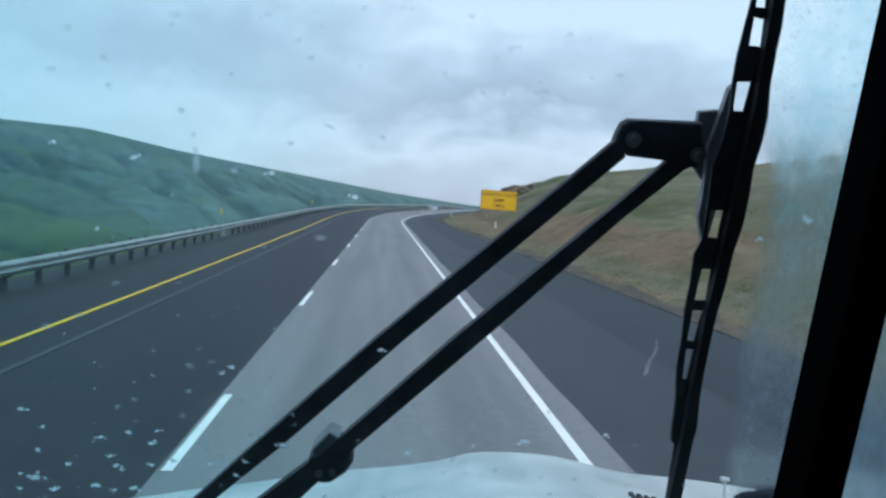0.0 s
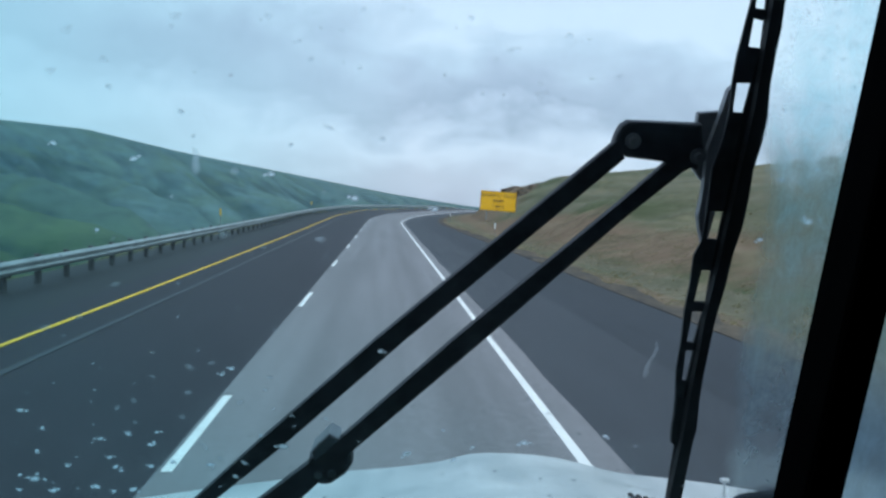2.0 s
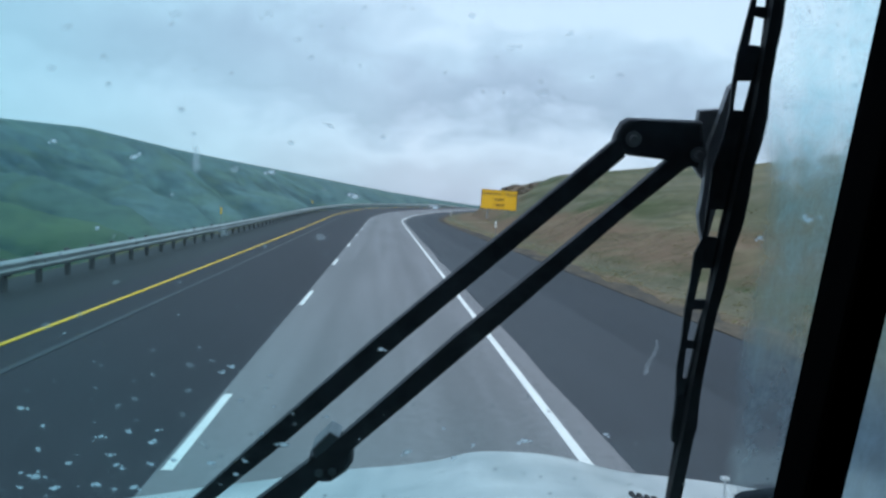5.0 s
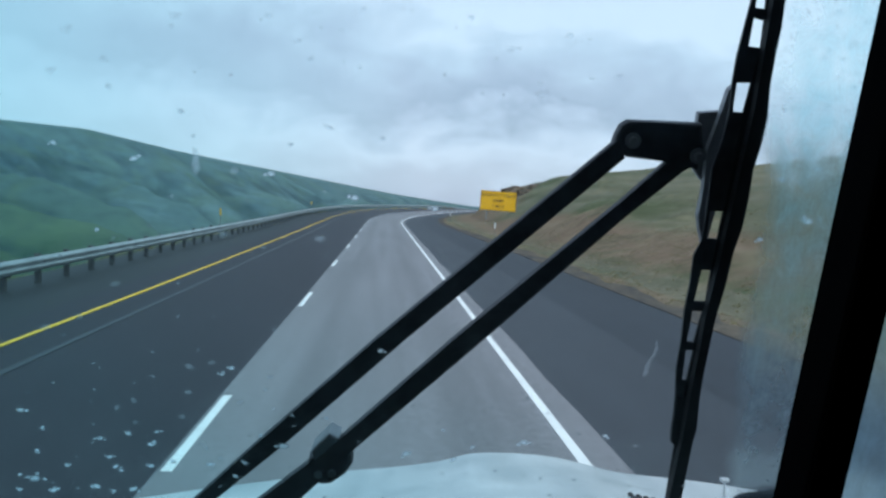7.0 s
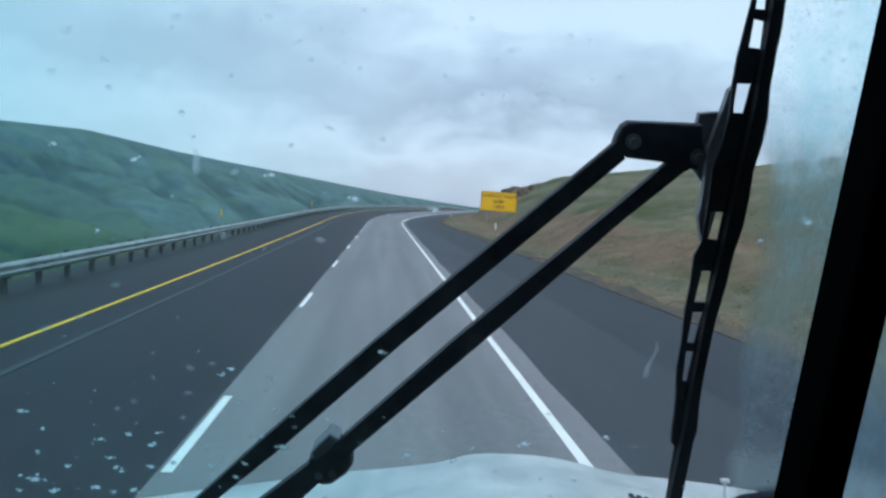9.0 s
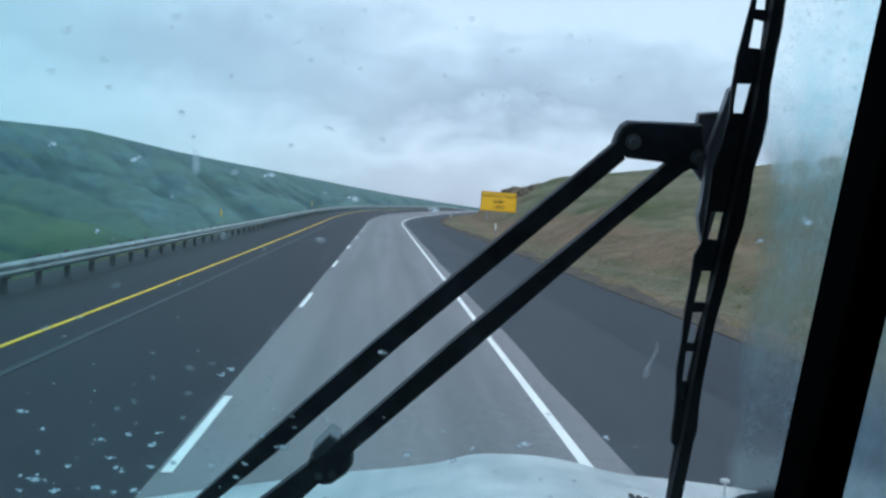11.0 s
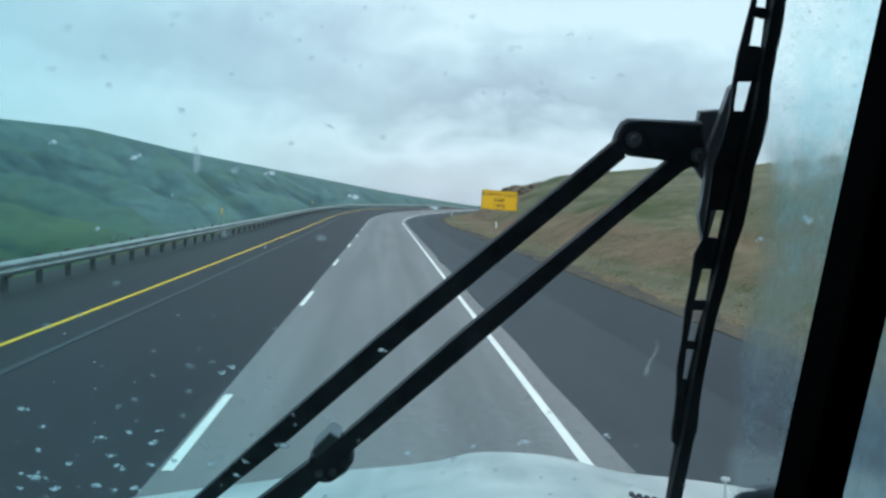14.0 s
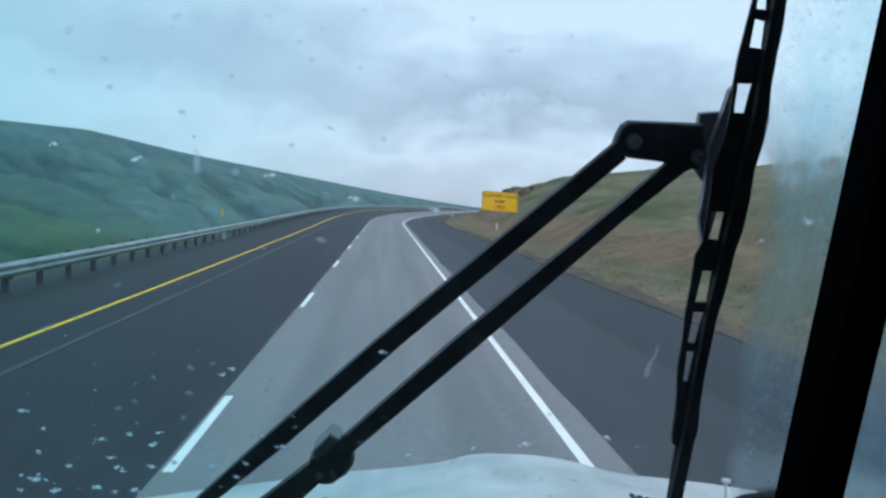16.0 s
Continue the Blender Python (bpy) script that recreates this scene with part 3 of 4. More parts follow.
def beam(s0, s1):
    """One length of folded steel beam that follows the road, lapped over the next."""
    n = 5
    verts, faces, k = [], [], len(FOLD)
    for i in range(n):
        s = s0 + (s1 - s0) * i / (n - 1)
        for back in (0.0, -0.006):
            for out, up in FOLD:
                x, y = road_at(s, RAIL_O + 0.16 + out + back)
                verts.append((x, y, road_z(s, RAIL_O) + 0.37 + 1.15 * up))
    for i in range(n - 1):
        for layer in (0, 1):
            for j in range(k - 1):
                a = (2 * i + layer) * k + j
                b = a + 2 * k
                faces.append((a, b, b + 1, a + 1) if layer == 0 else (a + 1, b + 1, b, a))
        for j in (0, k - 1):
            a = 2 * i * k + j
            faces.append((a, a + k, a + 3 * k, a + 2 * k) if j == 0 else (a + 2 * k, a + 3 * k, a + k, a))
    for i in (0, n - 1):
        for j in range(k - 1):
            a = 2 * i * k + j
            faces.append((a, a + 1, a + k + 1, a + k) if i == 0 else (a + k, a + k + 1, a + 1, a))
    return mesh_object("beam", verts, faces, M_ZINC)


def under(child, parent):
    """Parents a world-placed mesh without moving it."""
    child.parent = parent
    child.matrix_parent_inverse = parent.matrix_world.inverted()
    return child


bpy.context.view_layer.update()
s = -11.6
while s < 300:
    length = 2 * GAP if s < 160 else 4 * GAP
    under(beam(s, s + length + 0.25), rail)
    s += length
bm = bmesh.new()
box(bm, (0.13, 0.17, 1.28), pose(0, 0, 0.145), 0.012)
bmesh.ops.translate(bm, verts=bm.verts, vec=(0, 0, -0.02))
post_mesh = part("post", bm, M_POST)
bm = bmesh.new()
box(bm, (0.10, 0.15, 0.34), pose(0.125, 0, 0.51), 0.010)
block_mesh = part("block", bm, M_POST)
k = 0
s = -10.5
while s < 300:
    random.seed(int(s * 10))
    m = on_road(s, RAIL_O, random.uniform(-0.03, 0.03)) @ pose(0, 0, 0, random.uniform(-1.2, 1.2), random.uniform(-1.5, 1.5), random.uniform(-3, 3))
    for source in (post_mesh, block_mesh):
        o = source if k == 0 else new(source.name.split(".")[0], source.data)
        o.matrix_world = m
        under(o, rail)
    k += 1
    s += GAP


# ---- roadside markers ----
def marker(s, o, tall, material, label, group, band=None):
    gz, _, _ = ground_z(*[np.array(float(c)) for c in road_at(s, o)])
    x, y = road_at(s, o)
    thing = empty("delineator_post", pose(float(x), float(y), float(gz) - 0.05, random.uniform(-2, 2), random.uniform(-2, 2), random.uniform(-10, 10)), label, "road marker", group)
    bm = bmesh.new()
    box(bm, (0.03, 0.035, tall - 0.35), pose(0, 0, (tall - 0.35) / 2), 0.004)
    part("post", bm, M_STEEL, thing, "thin grey steel post")
    bm = bmesh.new()
    box(bm, (0.10, 0.018, 0.42), pose(0, -0.02, tall - 0.21), 0.006)
    part("plate", bm, material, thing)
    bm = bmesh.new()
    box(bm, (0.07, 0.006, 0.10), pose(0, -0.034, tall - 0.12), 0.002)
    part("reflector", bm, M_MARK_W if band is None else band, thing)
    return thing


random.seed(5)
for s in (60, 116, 168):
    marker(s, 5.4 if s < 100 else 6.0, 1.2, M_MARK_W, "slim white delineator post at the edge of the shoulder", "white delineators")
for s in (56, 118):
    marker(s, -11.7, 1.75, M_MARK_Y, "yellow reflector post standing behind the guardrail", "yellow markers", M_MARK_Y)


# ---- warning sign on the bank ----
def sign():
    x, y = 13.4, 110.0
    gz, _, _ = ground_z(np.array(x), np.array(y))
    base = float(gz)
    thing = empty("road_sign", pose(x, y, base - 0.1, 0, 4.5, 4), "large yellow warning sign with black lettering on steel posts", "road sign")
    w_, h_, low = 4.4, 2.35, 1.32 - base + 0.1
    bm = bmesh.new()
    box(bm, (w_, 0.012, h_), pose(0, 0, low + h_ / 2))
    board = part("board", bm, M_SIGN, thing)
    for px in (-1.3, 1.3):
        bm = bmesh.new()
        box(bm, (0.16, 0.14, low + h_), pose(px, 0.08, (low + h_) / 2), 0.008)
        part("post", bm, M_STEEL, thing)
    for z, d in ((low + 0.07, 1), (low + h_ - 0.07, 1)):
        bm = bmesh.new()
        box(bm, (w_ - 0.12, 0.004, 0.045), pose(0, -0.0085, z))
        part("border", bm, M_BLACK, board)
    for px in (-w_ / 2 + 0.07, w_ / 2 - 0.07):
        bm = bmesh.new()
        box(bm, (0.045, 0.004, h_ - 0.185), pose(px, -0.0085, low + h_ / 2))
        part("border", bm, M_BLACK, board)
    for text, z in (("RUNAWAY TRUCK", low + 1.68), ("RAMP", low + 1.02), ("1 MILE", low + 0.36)):
        curve = bpy.data.curves.new("lettering", "FONT")
        curve.body, curve.align_x, curve.size, curve.extrude, curve.offset = text, "CENTER", 0.50, 0.002, 0.008
        curve.space_character = 1.05
        temp = new("lettering", curve)
        bpy.context.view_layer.update()
        me = bpy.data.meshes.new_from_object(temp.evaluated_get(bpy.context.evaluated_depsgraph_get()))
        bpy.data.objects.remove(temp)
        me.materials.clear()
        me.materials.append(M_BLACK)
        letters = new("lettering", me)
        letters.parent = board
        letters.matrix_basis = pose(0, -0.0085, z, 90)
    return thing


sign()


# ---- the truck round the camera ----
# cab axes: x to the right, y ahead, z up from the camera mount; the windscreen leans back 15 degrees
CAB = pose(*EYE, TILT, 0, TURN)
PANE = CAB @ pose(0, 0.62, 0, 105)
truck = empty("truck", pose(0, 0, 0), "white long-nosed highway truck seen from inside its dark cab", "truck")


def in_cab(ob, m=CAB):
    ob.parent = truck
    ob.matrix_basis = m
    return ob



def POST_L(v):
    return (0.2728 + (v - 0.1623) * 0.1010, v)


def POST_R(v):
    return (0.2667 + (v + 0.1558) * 0.1036, v)


# two flat panes and the black post between them
bm = bmesh.new()
prism(bm, [(-0.685, -0.31), (0.2395, -0.31), (0.3010, 0.31), (-0.685, 0.31)], -0.003, 0.003)
pane = in_cab(part("windscreen", bm, M_GLASS, None, "tinted flat windscreen, wiped clean but dusty beyond the blade"), PANE)
pane.visible_shadow = False
bm = bmesh.new()
prism(bm, [(0.2410, -0.31), (0.92, -0.31), (0.92, 0.31), (0.3025, 0.31)], -0.003, 0.003)
pane_b = in_cab(part("windscreen", bm, M_GLASS_B, None, "flat windscreen pane coated with dust"), PANE)
pane_b.visible_shadow = False
bm = bmesh.new()
prism(bm, [POST_L(-0.305), POST_R(-0.305), POST_R(0.305), POST_L(0.305)], 0.006, 0.055, 0.006)
in_cab(part("centre_post", bm, M_TRIM, None, "black windscreen centre post"), PANE)

# wiper: two parallel arms, a cranked head and a long blade lying on the glass
bm = bmesh.new()
prism(bm, [(0.1175, 0.0672), (0.1195, 0.0735), (0.1227, 0.0794), (0.1276, 0.0825), (0.1366, 0.0821), (0.1780, 0.0805), (0.1800, 0.0633), (0.1768, 0.0482), (0.1723, 0.0502), (0.1658, 0.0522), (0.1543, 0.0542), (0.1274, 0.0574), (0.1225, 0.0609)], -0.041, -0.029, 0.003)
wiper = in_cab(part("wiper", bm, M_ARM, None, "black double-arm windscreen wiper"), PANE)


def plate(name, corners, z0, z1, material, label="", bevel=0.0007):
    bm = bmesh.new()
    prism(bm, corners, z0, z1, bevel)
    return part(name, bm, material, wiper, label)


plate("arm", [(0.1199, 0.0700), (-0.0495, -0.0765), (-0.1414, -0.1603), (-0.1902, -0.2064), (-0.2066, -0.2220), (-0.1900, -0.2220), (-0.1746, -0.2064), (-0.1210, -0.1612), (-0.0281, -0.0765), (0.1260, 0.0571)], -0.036, -0.028, M_ARM, bevel=0.0016)
plate("arm", [(0.1580, 0.0560), (0.1260, 0.0263), (0.0071, -0.0780), (-0.0770, -0.1567), (-0.1413, -0.2087), (-0.1605, -0.2244), (-0.1298, -0.2244), (-0.1108, -0.2087), (-0.0678, -0.1661), (0.0282, -0.0789), (0.1267, 0.0128), (0.1667, 0.0488), (0.1742, 0.0496)], -0.040, -0.032, M_ARM, bevel=0.0016)
for px, py in ((0.1305, 0.0693), (0.1758, 0.0585)):
    bm = bmesh.new()
    rod(bm, (px, py, -0.050), (px, py, -0.0275), 0.0055, sides=16)
    rod(bm, (px, py, -0.0275), (px, py, -0.0250), 0.0032, 0.0024, sides=12)
    part("pivot_pin", bm, M_GREYARM, wiper)
# clamp that ties the lower arm to its link
plate("clamp", [(-0.1021, -0.1744), (-0.0894, -0.1678), (-0.0784, -0.1580), (-0.0760, -0.1622), (-0.0693, -0.1678), (-0.0687, -0.1782), (-0.0745, -0.1868), (-0.0856, -0.1949), (-0.0929, -0.1954), (-0.0967, -0.1916), (-0.1039, -0.1878)], -0.046, -0.032, M_ARM, bevel=0.003)
plate("clamp_cap", [(-0.0993, -0.1659), (-0.0852, -0.1514), (-0.0777, -0.1560), (-0.0891, -0.1673), (-0.0971, -0.1743)], -0.050, -0.030, M_GREYARM, "grey clamp cap", bevel=0.002)
for px, py in ((-0.0845, -0.1850), (-0.0945, -0.1860)):
    bm = bmesh.new()
    rod(bm, (px, py, -0.050), (px, py, -0.0300), 0.0032, sides=6)
    part("bolt", bm, M_GREYARM, wiper)
# stamped marks on the head
for px in (0.1395, 0.1430, 0.1455):
    bm = bmesh.new()
    box(bm, (0.0016, 0.0075, 0.0008), pose(px, 0.0690, -0.0288), 0.0002)
    part("stamped_mark", bm, M_ARM, wiper)

# blade: the rubber on the glass, then a bowed steel frame of two rails joined by cross webs
plate("rubber_strip", [(0.2201, 0.1747), (0.2155, 0.1302), (0.2138, 0.0916), (0.2086, 0.0516), (0.1993, -0.0039), (0.1923, -0.0501), (0.1847, -0.1104), (0.1825, -0.1499), (0.1770, -0.1971), (0.1764, -0.2080), (0.1671, -0.2080), (0.1686, -0.1924), (0.1745, -0.1476), (0.1785, -0.1104), (0.1851, -0.0501), (0.1927, -0.0039), (0.2006, 0.0516), (0.2063, 0.0916), (0.2095, 0.1302), (0.2135, 0.1747)], -0.0205, -0.012, M_RUBBER)
plate("rail", [(0.2253, 0.1748), (0.2236, 0.1624), (0.2227, 0.1445), (0.2196, 0.1263), (0.2204, 0.1218), (0.2187, 0.1077), (0.2192, 0.0851), (0.2168, 0.0698), (0.2123, 0.0504), (0.2110, 0.0307), (0.2084, 0.0107), (0.2033, -0.0097), (0.2005, -0.0292), (0.1991, -0.0367), (0.1959, -0.0515), (0.1918, -0.0729), (0.1898, -0.0947), (0.1881, -0.1169), (0.1876, -0.1449), (0.1837, -0.1601), (0.1797, -0.2009), (0.1784, -0.2143), (0.1664, -0.2143), (0.1682, -0.2009), (0.1718, -0.1578), (0.1747, -0.1259), (0.1773, -0.1044), (0.1807, -0.0816), (0.1806, -0.0747), (0.1850, -0.0519), (0.1869, -0.0443), (0.1887, -0.0213), (0.1914, 0.0013), (0.1942, 0.0211), (0.2021, 0.0893), (0.2057, 0.1089), (0.2101, 0.1318), (0.2108, 0.1492), (0.2110, 0.1748)], -0.0238, -0.0212, M_RUBBER)
plate("rail", [(0.2037, 0.1748), (0.2014, 0.1624), (0.1948, 0.1263), (0.1930, 0.1077), (0.1926, 0.0889), (0.1895, 0.0698), (0.1841, 0.0504), (0.1824, 0.0211), (0.1812, 0.0005), (0.1760, -0.0097), (0.1747, -0.0304), (0.1721, -0.0515), (0.1715, -0.0729), (0.1693, -0.0947), (0.1699, -0.1169), (0.1697, -0.1326), (0.1747, -0.1326), (0.1740, -0.1044), (0.1750, -0.0816), (0.1753, -0.0747), (0.1778, -0.0519), (0.1784, -0.0443), (0.1820, -0.0213), (0.1838, 0.0021), (0.1848, 0.0211), (0.1899, 0.0504), (0.1948, 0.0897), (0.1955, 0.1089), (0.2022, 0.1328), (0.2039, 0.1510), (0.2055, 0.1748)], -0.0238, -0.0212, M_ARM)
for web in (
    [(0.2039, 0.1766), (0.2105, 0.1766), (0.2084, 0.1667), (0.2021, 0.1674)],
    [(0.2045, 0.1574), (0.2116, 0.1567), (0.2111, 0.1492), (0.2036, 0.1510)],
    [(0.2014, 0.1328), (0.2108, 0.1318), (0.2065, 0.1089), (0.1948, 0.1089)],
    [(0.1941, 0.0897), (0.2029, 0.0893), (0.1976, 0.0504), (0.1949, 0.0211), (0.1844, 0.0211), (0.1891, 0.0504)],
    [(0.1834, 0.0021), (0.1922, 0.0013), (0.1895, -0.0213), (0.1816, -0.0213)],
    [(0.1780, -0.0443), (0.1877, -0.0443), (0.1858, -0.0519), (0.1774, -0.0519)],
    [(0.1749, -0.0747), (0.1815, -0.0755), (0.1815, -0.0816), (0.1745, -0.0816)],
    [(0.1736, -0.1044), (0.1782, -0.1044), (0.1764, -0.1326), (0.1722, -0.1326)],
):
    plate("web", web, -0.0235, -0.0215, M_ARM)
plate("side_plate", [(0.1959, 0.1032), (0.1988, 0.1059), (0.2003, 0.0877), (0.1975, 0.0744), (0.1957, 0.0473), (0.1928, 0.0164), (0.1891, -0.0036), (0.1857, -0.0069), (0.1828, 0.0044), (0.1809, 0.0147), (0.1828, 0.0271), (0.1836, 0.0384), (0.1842, 0.0625), (0.1880, 0.0744), (0.1920, 0.0885)], -0.044, -0.036, M_GREYARM, "worn grey side plate")
plate("bracket", [(0.1788, 0.0865), (0.1929, 0.0876), (0.1973, 0.0810), (0.1953, 0.0466), (0.1906, 0.0344), (0.1843, 0.0377), (0.1777, 0.0466), (0.1778, 0.0619), (0.1781, 0.0798)], -0.052, -0.0445, M_GREYARM, "worn grey bracket")
plate("bracket_lip", [(0.1814, 0.0863), (0.1949, 0.0871), (0.1947, 0.0844), (0.1816, 0.0836)], -0.056, -0.0485, M_GREYARM, "grey bracket lip")
plate("end_clip", [(0.1715, -0.1176), (0.1692, -0.1401), (0.1689, -0.1474), (0.1693, -0.1543), (0.1723, -0.1557), (0.1736, -0.1621), (0.1827, -0.1607), (0.1865, -0.1483), (0.1868, -0.1356), (0.1877, -0.1184)], -0.0245, -0.0205, M_RUBBER)

# hood: a long white panel, its crown raised right of the middle: x and height of the section, and the fall along it
HOOD_X = [-1.0, -0.854, -0.679, -0.542, -0.411, -0.199, -0.105, -0.030, 0.007, 0.035, 0.064, 0.107, 0.195, 0.270, 0.332, 0.395, 0.495, 0.594, 0.682, 0.894, 1.2]
HOOD_Z = [-0.115, -0.090, -0.061, -0.041, -0.025, 0.002, 0.009, 0.018, 0.024, 0.034, 0.040, 0.041, 0.038, 0.027, 0.009, -0.005, -0.015, -0.027, -0.041, -0.083, -0.155]


def hood_z(x, y):
    f = (y - 0.98) / 1.27
    z = sum(np.interp(x + d, HOOD_X, HOOD_Z) for d in (-0.02, -0.01, 0.0, 0.01, 0.02)) / 5
    z = z - 0.405 - 0.10 * f - 3.6 * max(0.0, f - 0.80) ** 2
    return float(z - 1.6 * max(0.0, abs(x - 0.16) - 0.86) ** 1.4)


def hood():
    nx, ny = 110, 44
    verts, faces = [], []
    for j in range(ny):
        y = 0.98 + 1.27 * j / (ny - 1)
        for i in range(nx):
            x = -1.0 + 2.2 * i / (nx - 1)
            verts.append((x, y, hood_z(x, y)))
    n = len(verts)
    verts += [(x, y, z - 0.004) for x, y, z in verts]
    for j in range(ny - 1):
        for i in range(nx - 1):
            a = j * nx + i
            faces.append((a, a + 1, a + nx + 1, a + nx))
            faces.append((n + a + nx, n + a + nx + 1, n + a + 1, n + a))
    return mesh_object("hood", verts, faces, M_HOOD_TOP, smooth=True)


in_cab(tagged(hood(), "white painted hood with raised crown, wet and dusty"))
for k in range(4):
    bm = bmesh.new()
    x, y = 0.346 + 0.0140 * k, 1.665
    box(bm, (0.008, 0.060, 0.006), pose(x, y, hood_z(x, y) + 0.001), 0.001)
    in_cab(part("lettering_bar", bm, M_RUBBER, None, "dark worn lettering on the hood"))
# small white knob on a stem near the edge of the hood
bm = bmesh.new()
rod(bm, (0.537, 1.75, hood_z(0.537, 1.75) - 0.004), (0.537, 1.75, -0.442), 0.0035, 0.0025)
knob_stem = in_cab(part("hood_stem", bm, M_HOOD))
bm = bmesh.new()
box(bm, (0.017, 0.014, 0.008), pose(0.537, 1.75, -0.440), 0.003)
part("knob", bm, M_HOOD, knob_stem, "small white knob")
bm = bmesh.new()
box(bm, (0.040, 0.04, 0.026), pose(0.245, 0.70, -0.2005, 0, -8, 0), 0.008)
in_cab(part("wiper_pivot", bm, M_TRIM))

# closed cab behind and above the mount, dashboard and cowl below
for name, size, at in (
    ("dashboard", (2.2, 0.36, 0.10), (0.05, 0.50, -0.40)), ("roof", (2.2, 1.75, 0.05), (0.05, -0.33, 0.42)),
    ("back_wall", (2.2, 0.05, 1.75), (0.05, -1.20, -0.43)), ("floor_pan", (2.2, 2.0, 0.06), (0.05, -0.20, -1.30)),
    ("side_wall", (0.05, 1.85, 1.75), (-1.06, -0.25, -0.43)), ("side_wall", (0.05, 1.85, 1.75), (1.16, -0.25, -0.43)),
    ("firewall", (2.2, 0.05, 0.90), (0.05, 0.70, -0.82)), ("windscreen_header", (2.2, 0.10, 0.10), (0.05, 0.52, 0.36)),
):
    bm = bmesh.new()
    box(bm, size, pose(*at), 0.015)
    in_cab(part(name, bm, M_TRIM))
for x in (-0.70, 0.93):
    bm = bmesh.new()
    box(bm, (0.62 if x < 0 else 0.42, 0.06, 0.84), pose(x - (0.06 if x < 0 else -0.06), 0.60, -0.01, 15, 0, 0), 0.01)
    in_cab(part("pillar", bm, M_TRIM))
for name, size, at in (
    ("roof_skin", (2.28, 1.83, 0.02), (0.05, -0.33, 0.457)), ("back_panel", (2.28, 0.02, 1.80), (0.05, -1.237, -0.43)),
    ("door_panel", (0.02, 1.90, 1.80), (-1.097, -0.27, -0.43)), ("door_panel", (0.02, 1.90, 1.80), (1.197, -0.27, -0.43)),
    ("fender", (0.42, 1.15, 0.10), (-0.92, 1.52, -1.16)), ("fender", (0.42, 1.15, 0.10), (1.02, 1.46, -1.16)),
    ("engine_bay", (1.30, 1.22, 0.80), (0.12, 1.36, -1.02)), ("grille_shell", (1.35, 0.10, 0.95), (0.13, 2.02, -1.10)),
):
    bm = bmesh.new()
    box(bm, size, pose(*at), 0.009 if min(size) < 0.05 else 0.04)
    in_cab(part(name, bm, M_HOOD))
bm = bmesh.new()
cowl = [(-1.0, -0.62), (-1.0, -0.50), (0.16, -0.43), (1.2, -0.52), (1.2, -0.62)]
for y in (0.70, 1.0):
    for x, z in cowl:
        bm.verts.new((x, y, z))
bm.verts.ensure_lookup_table()
for i in range(5):
    bm.faces.new([bm.verts[k] for k in (i, (i + 1) % 5, 5 + (i + 1) % 5, 5 + i)])
bm.faces.new(bm.verts[:5])
bm.faces.new(bm.verts[5:])
in_cab(part("cowl", bm, M_HOOD))
bm = bmesh.new()
box(bm, (2.2, 0.12, 0.30), pose(0.25, 2.35, 0.62), 0.04)
in_cab(part("bumper", bm, M_STEEL), Matrix.Identity(4))
for x, y in ((-0.95, 1.55), (1.05, 1.45), (-0.95, -2.4), (1.05, -2.5)):
    m = pose(x, y, 0.52)
    bm = bmesh.new()
    rod(bm, (-0.14, 0, 0), (0.14, 0, 0), 0.52, sides=36)
    tyre = in_cab(part("wheel", bm, M_TYRE), m)
    bm = bmesh.new()
    rod(bm, (-0.15, 0, 0), (0.15, 0, 0), 0.28, sides=28)
    part("rim", bm, M_STEEL, tyre)
bm = bmesh.new()
box(bm, (0.9, 5.6, 0.25), pose(0.05, -0.62, 0.70), 0.02)
in_cab(part("chassis", bm, M_TRIM), Matrix.Identity(4))


# ---- grass tufts on the bank and behind the rail ----
def grass_material():
    m = bpy.data.materials.new("grass_blades")
    m.use_nodes = True
    t = Tree(m.node_tree)
    island = t.n("ShaderNodeNewGeometry").outputs["Random Per Island"]
    p = t.n("ShaderNodeBsdfPrincipled")
    t.link(t.ramp(island, [(0.0, (0.20, 0.20, 0.10)), (0.35, (0.27, 0.25, 0.14)), (0.6, (0.34, 0.30, 0.18)), (1.0, (0.44, 0.38, 0.25))]), p.inputs["Base Color"])
    p.inputs["Roughness"].default_value = 0.9
    p.inputs["Specular IOR Level"].default_value = 0.1
    through_light = t.n("ShaderNodeBsdfTranslucent")
    through_light.inputs[0].default_value = (0.34, 0.29, 0.17, 1)
    both = t.n("ShaderNodeMixShader")
    both.inputs[0].default_value = 0.45
    t.link(p.outputs[0], both.inputs[1])
    t.link(through_light.outputs[0], both.inputs[2])
    t.link(both.outputs[0], t.n("ShaderNodeOutputMaterial").inputs[0])
    return m


M_BLADES = grass_material()


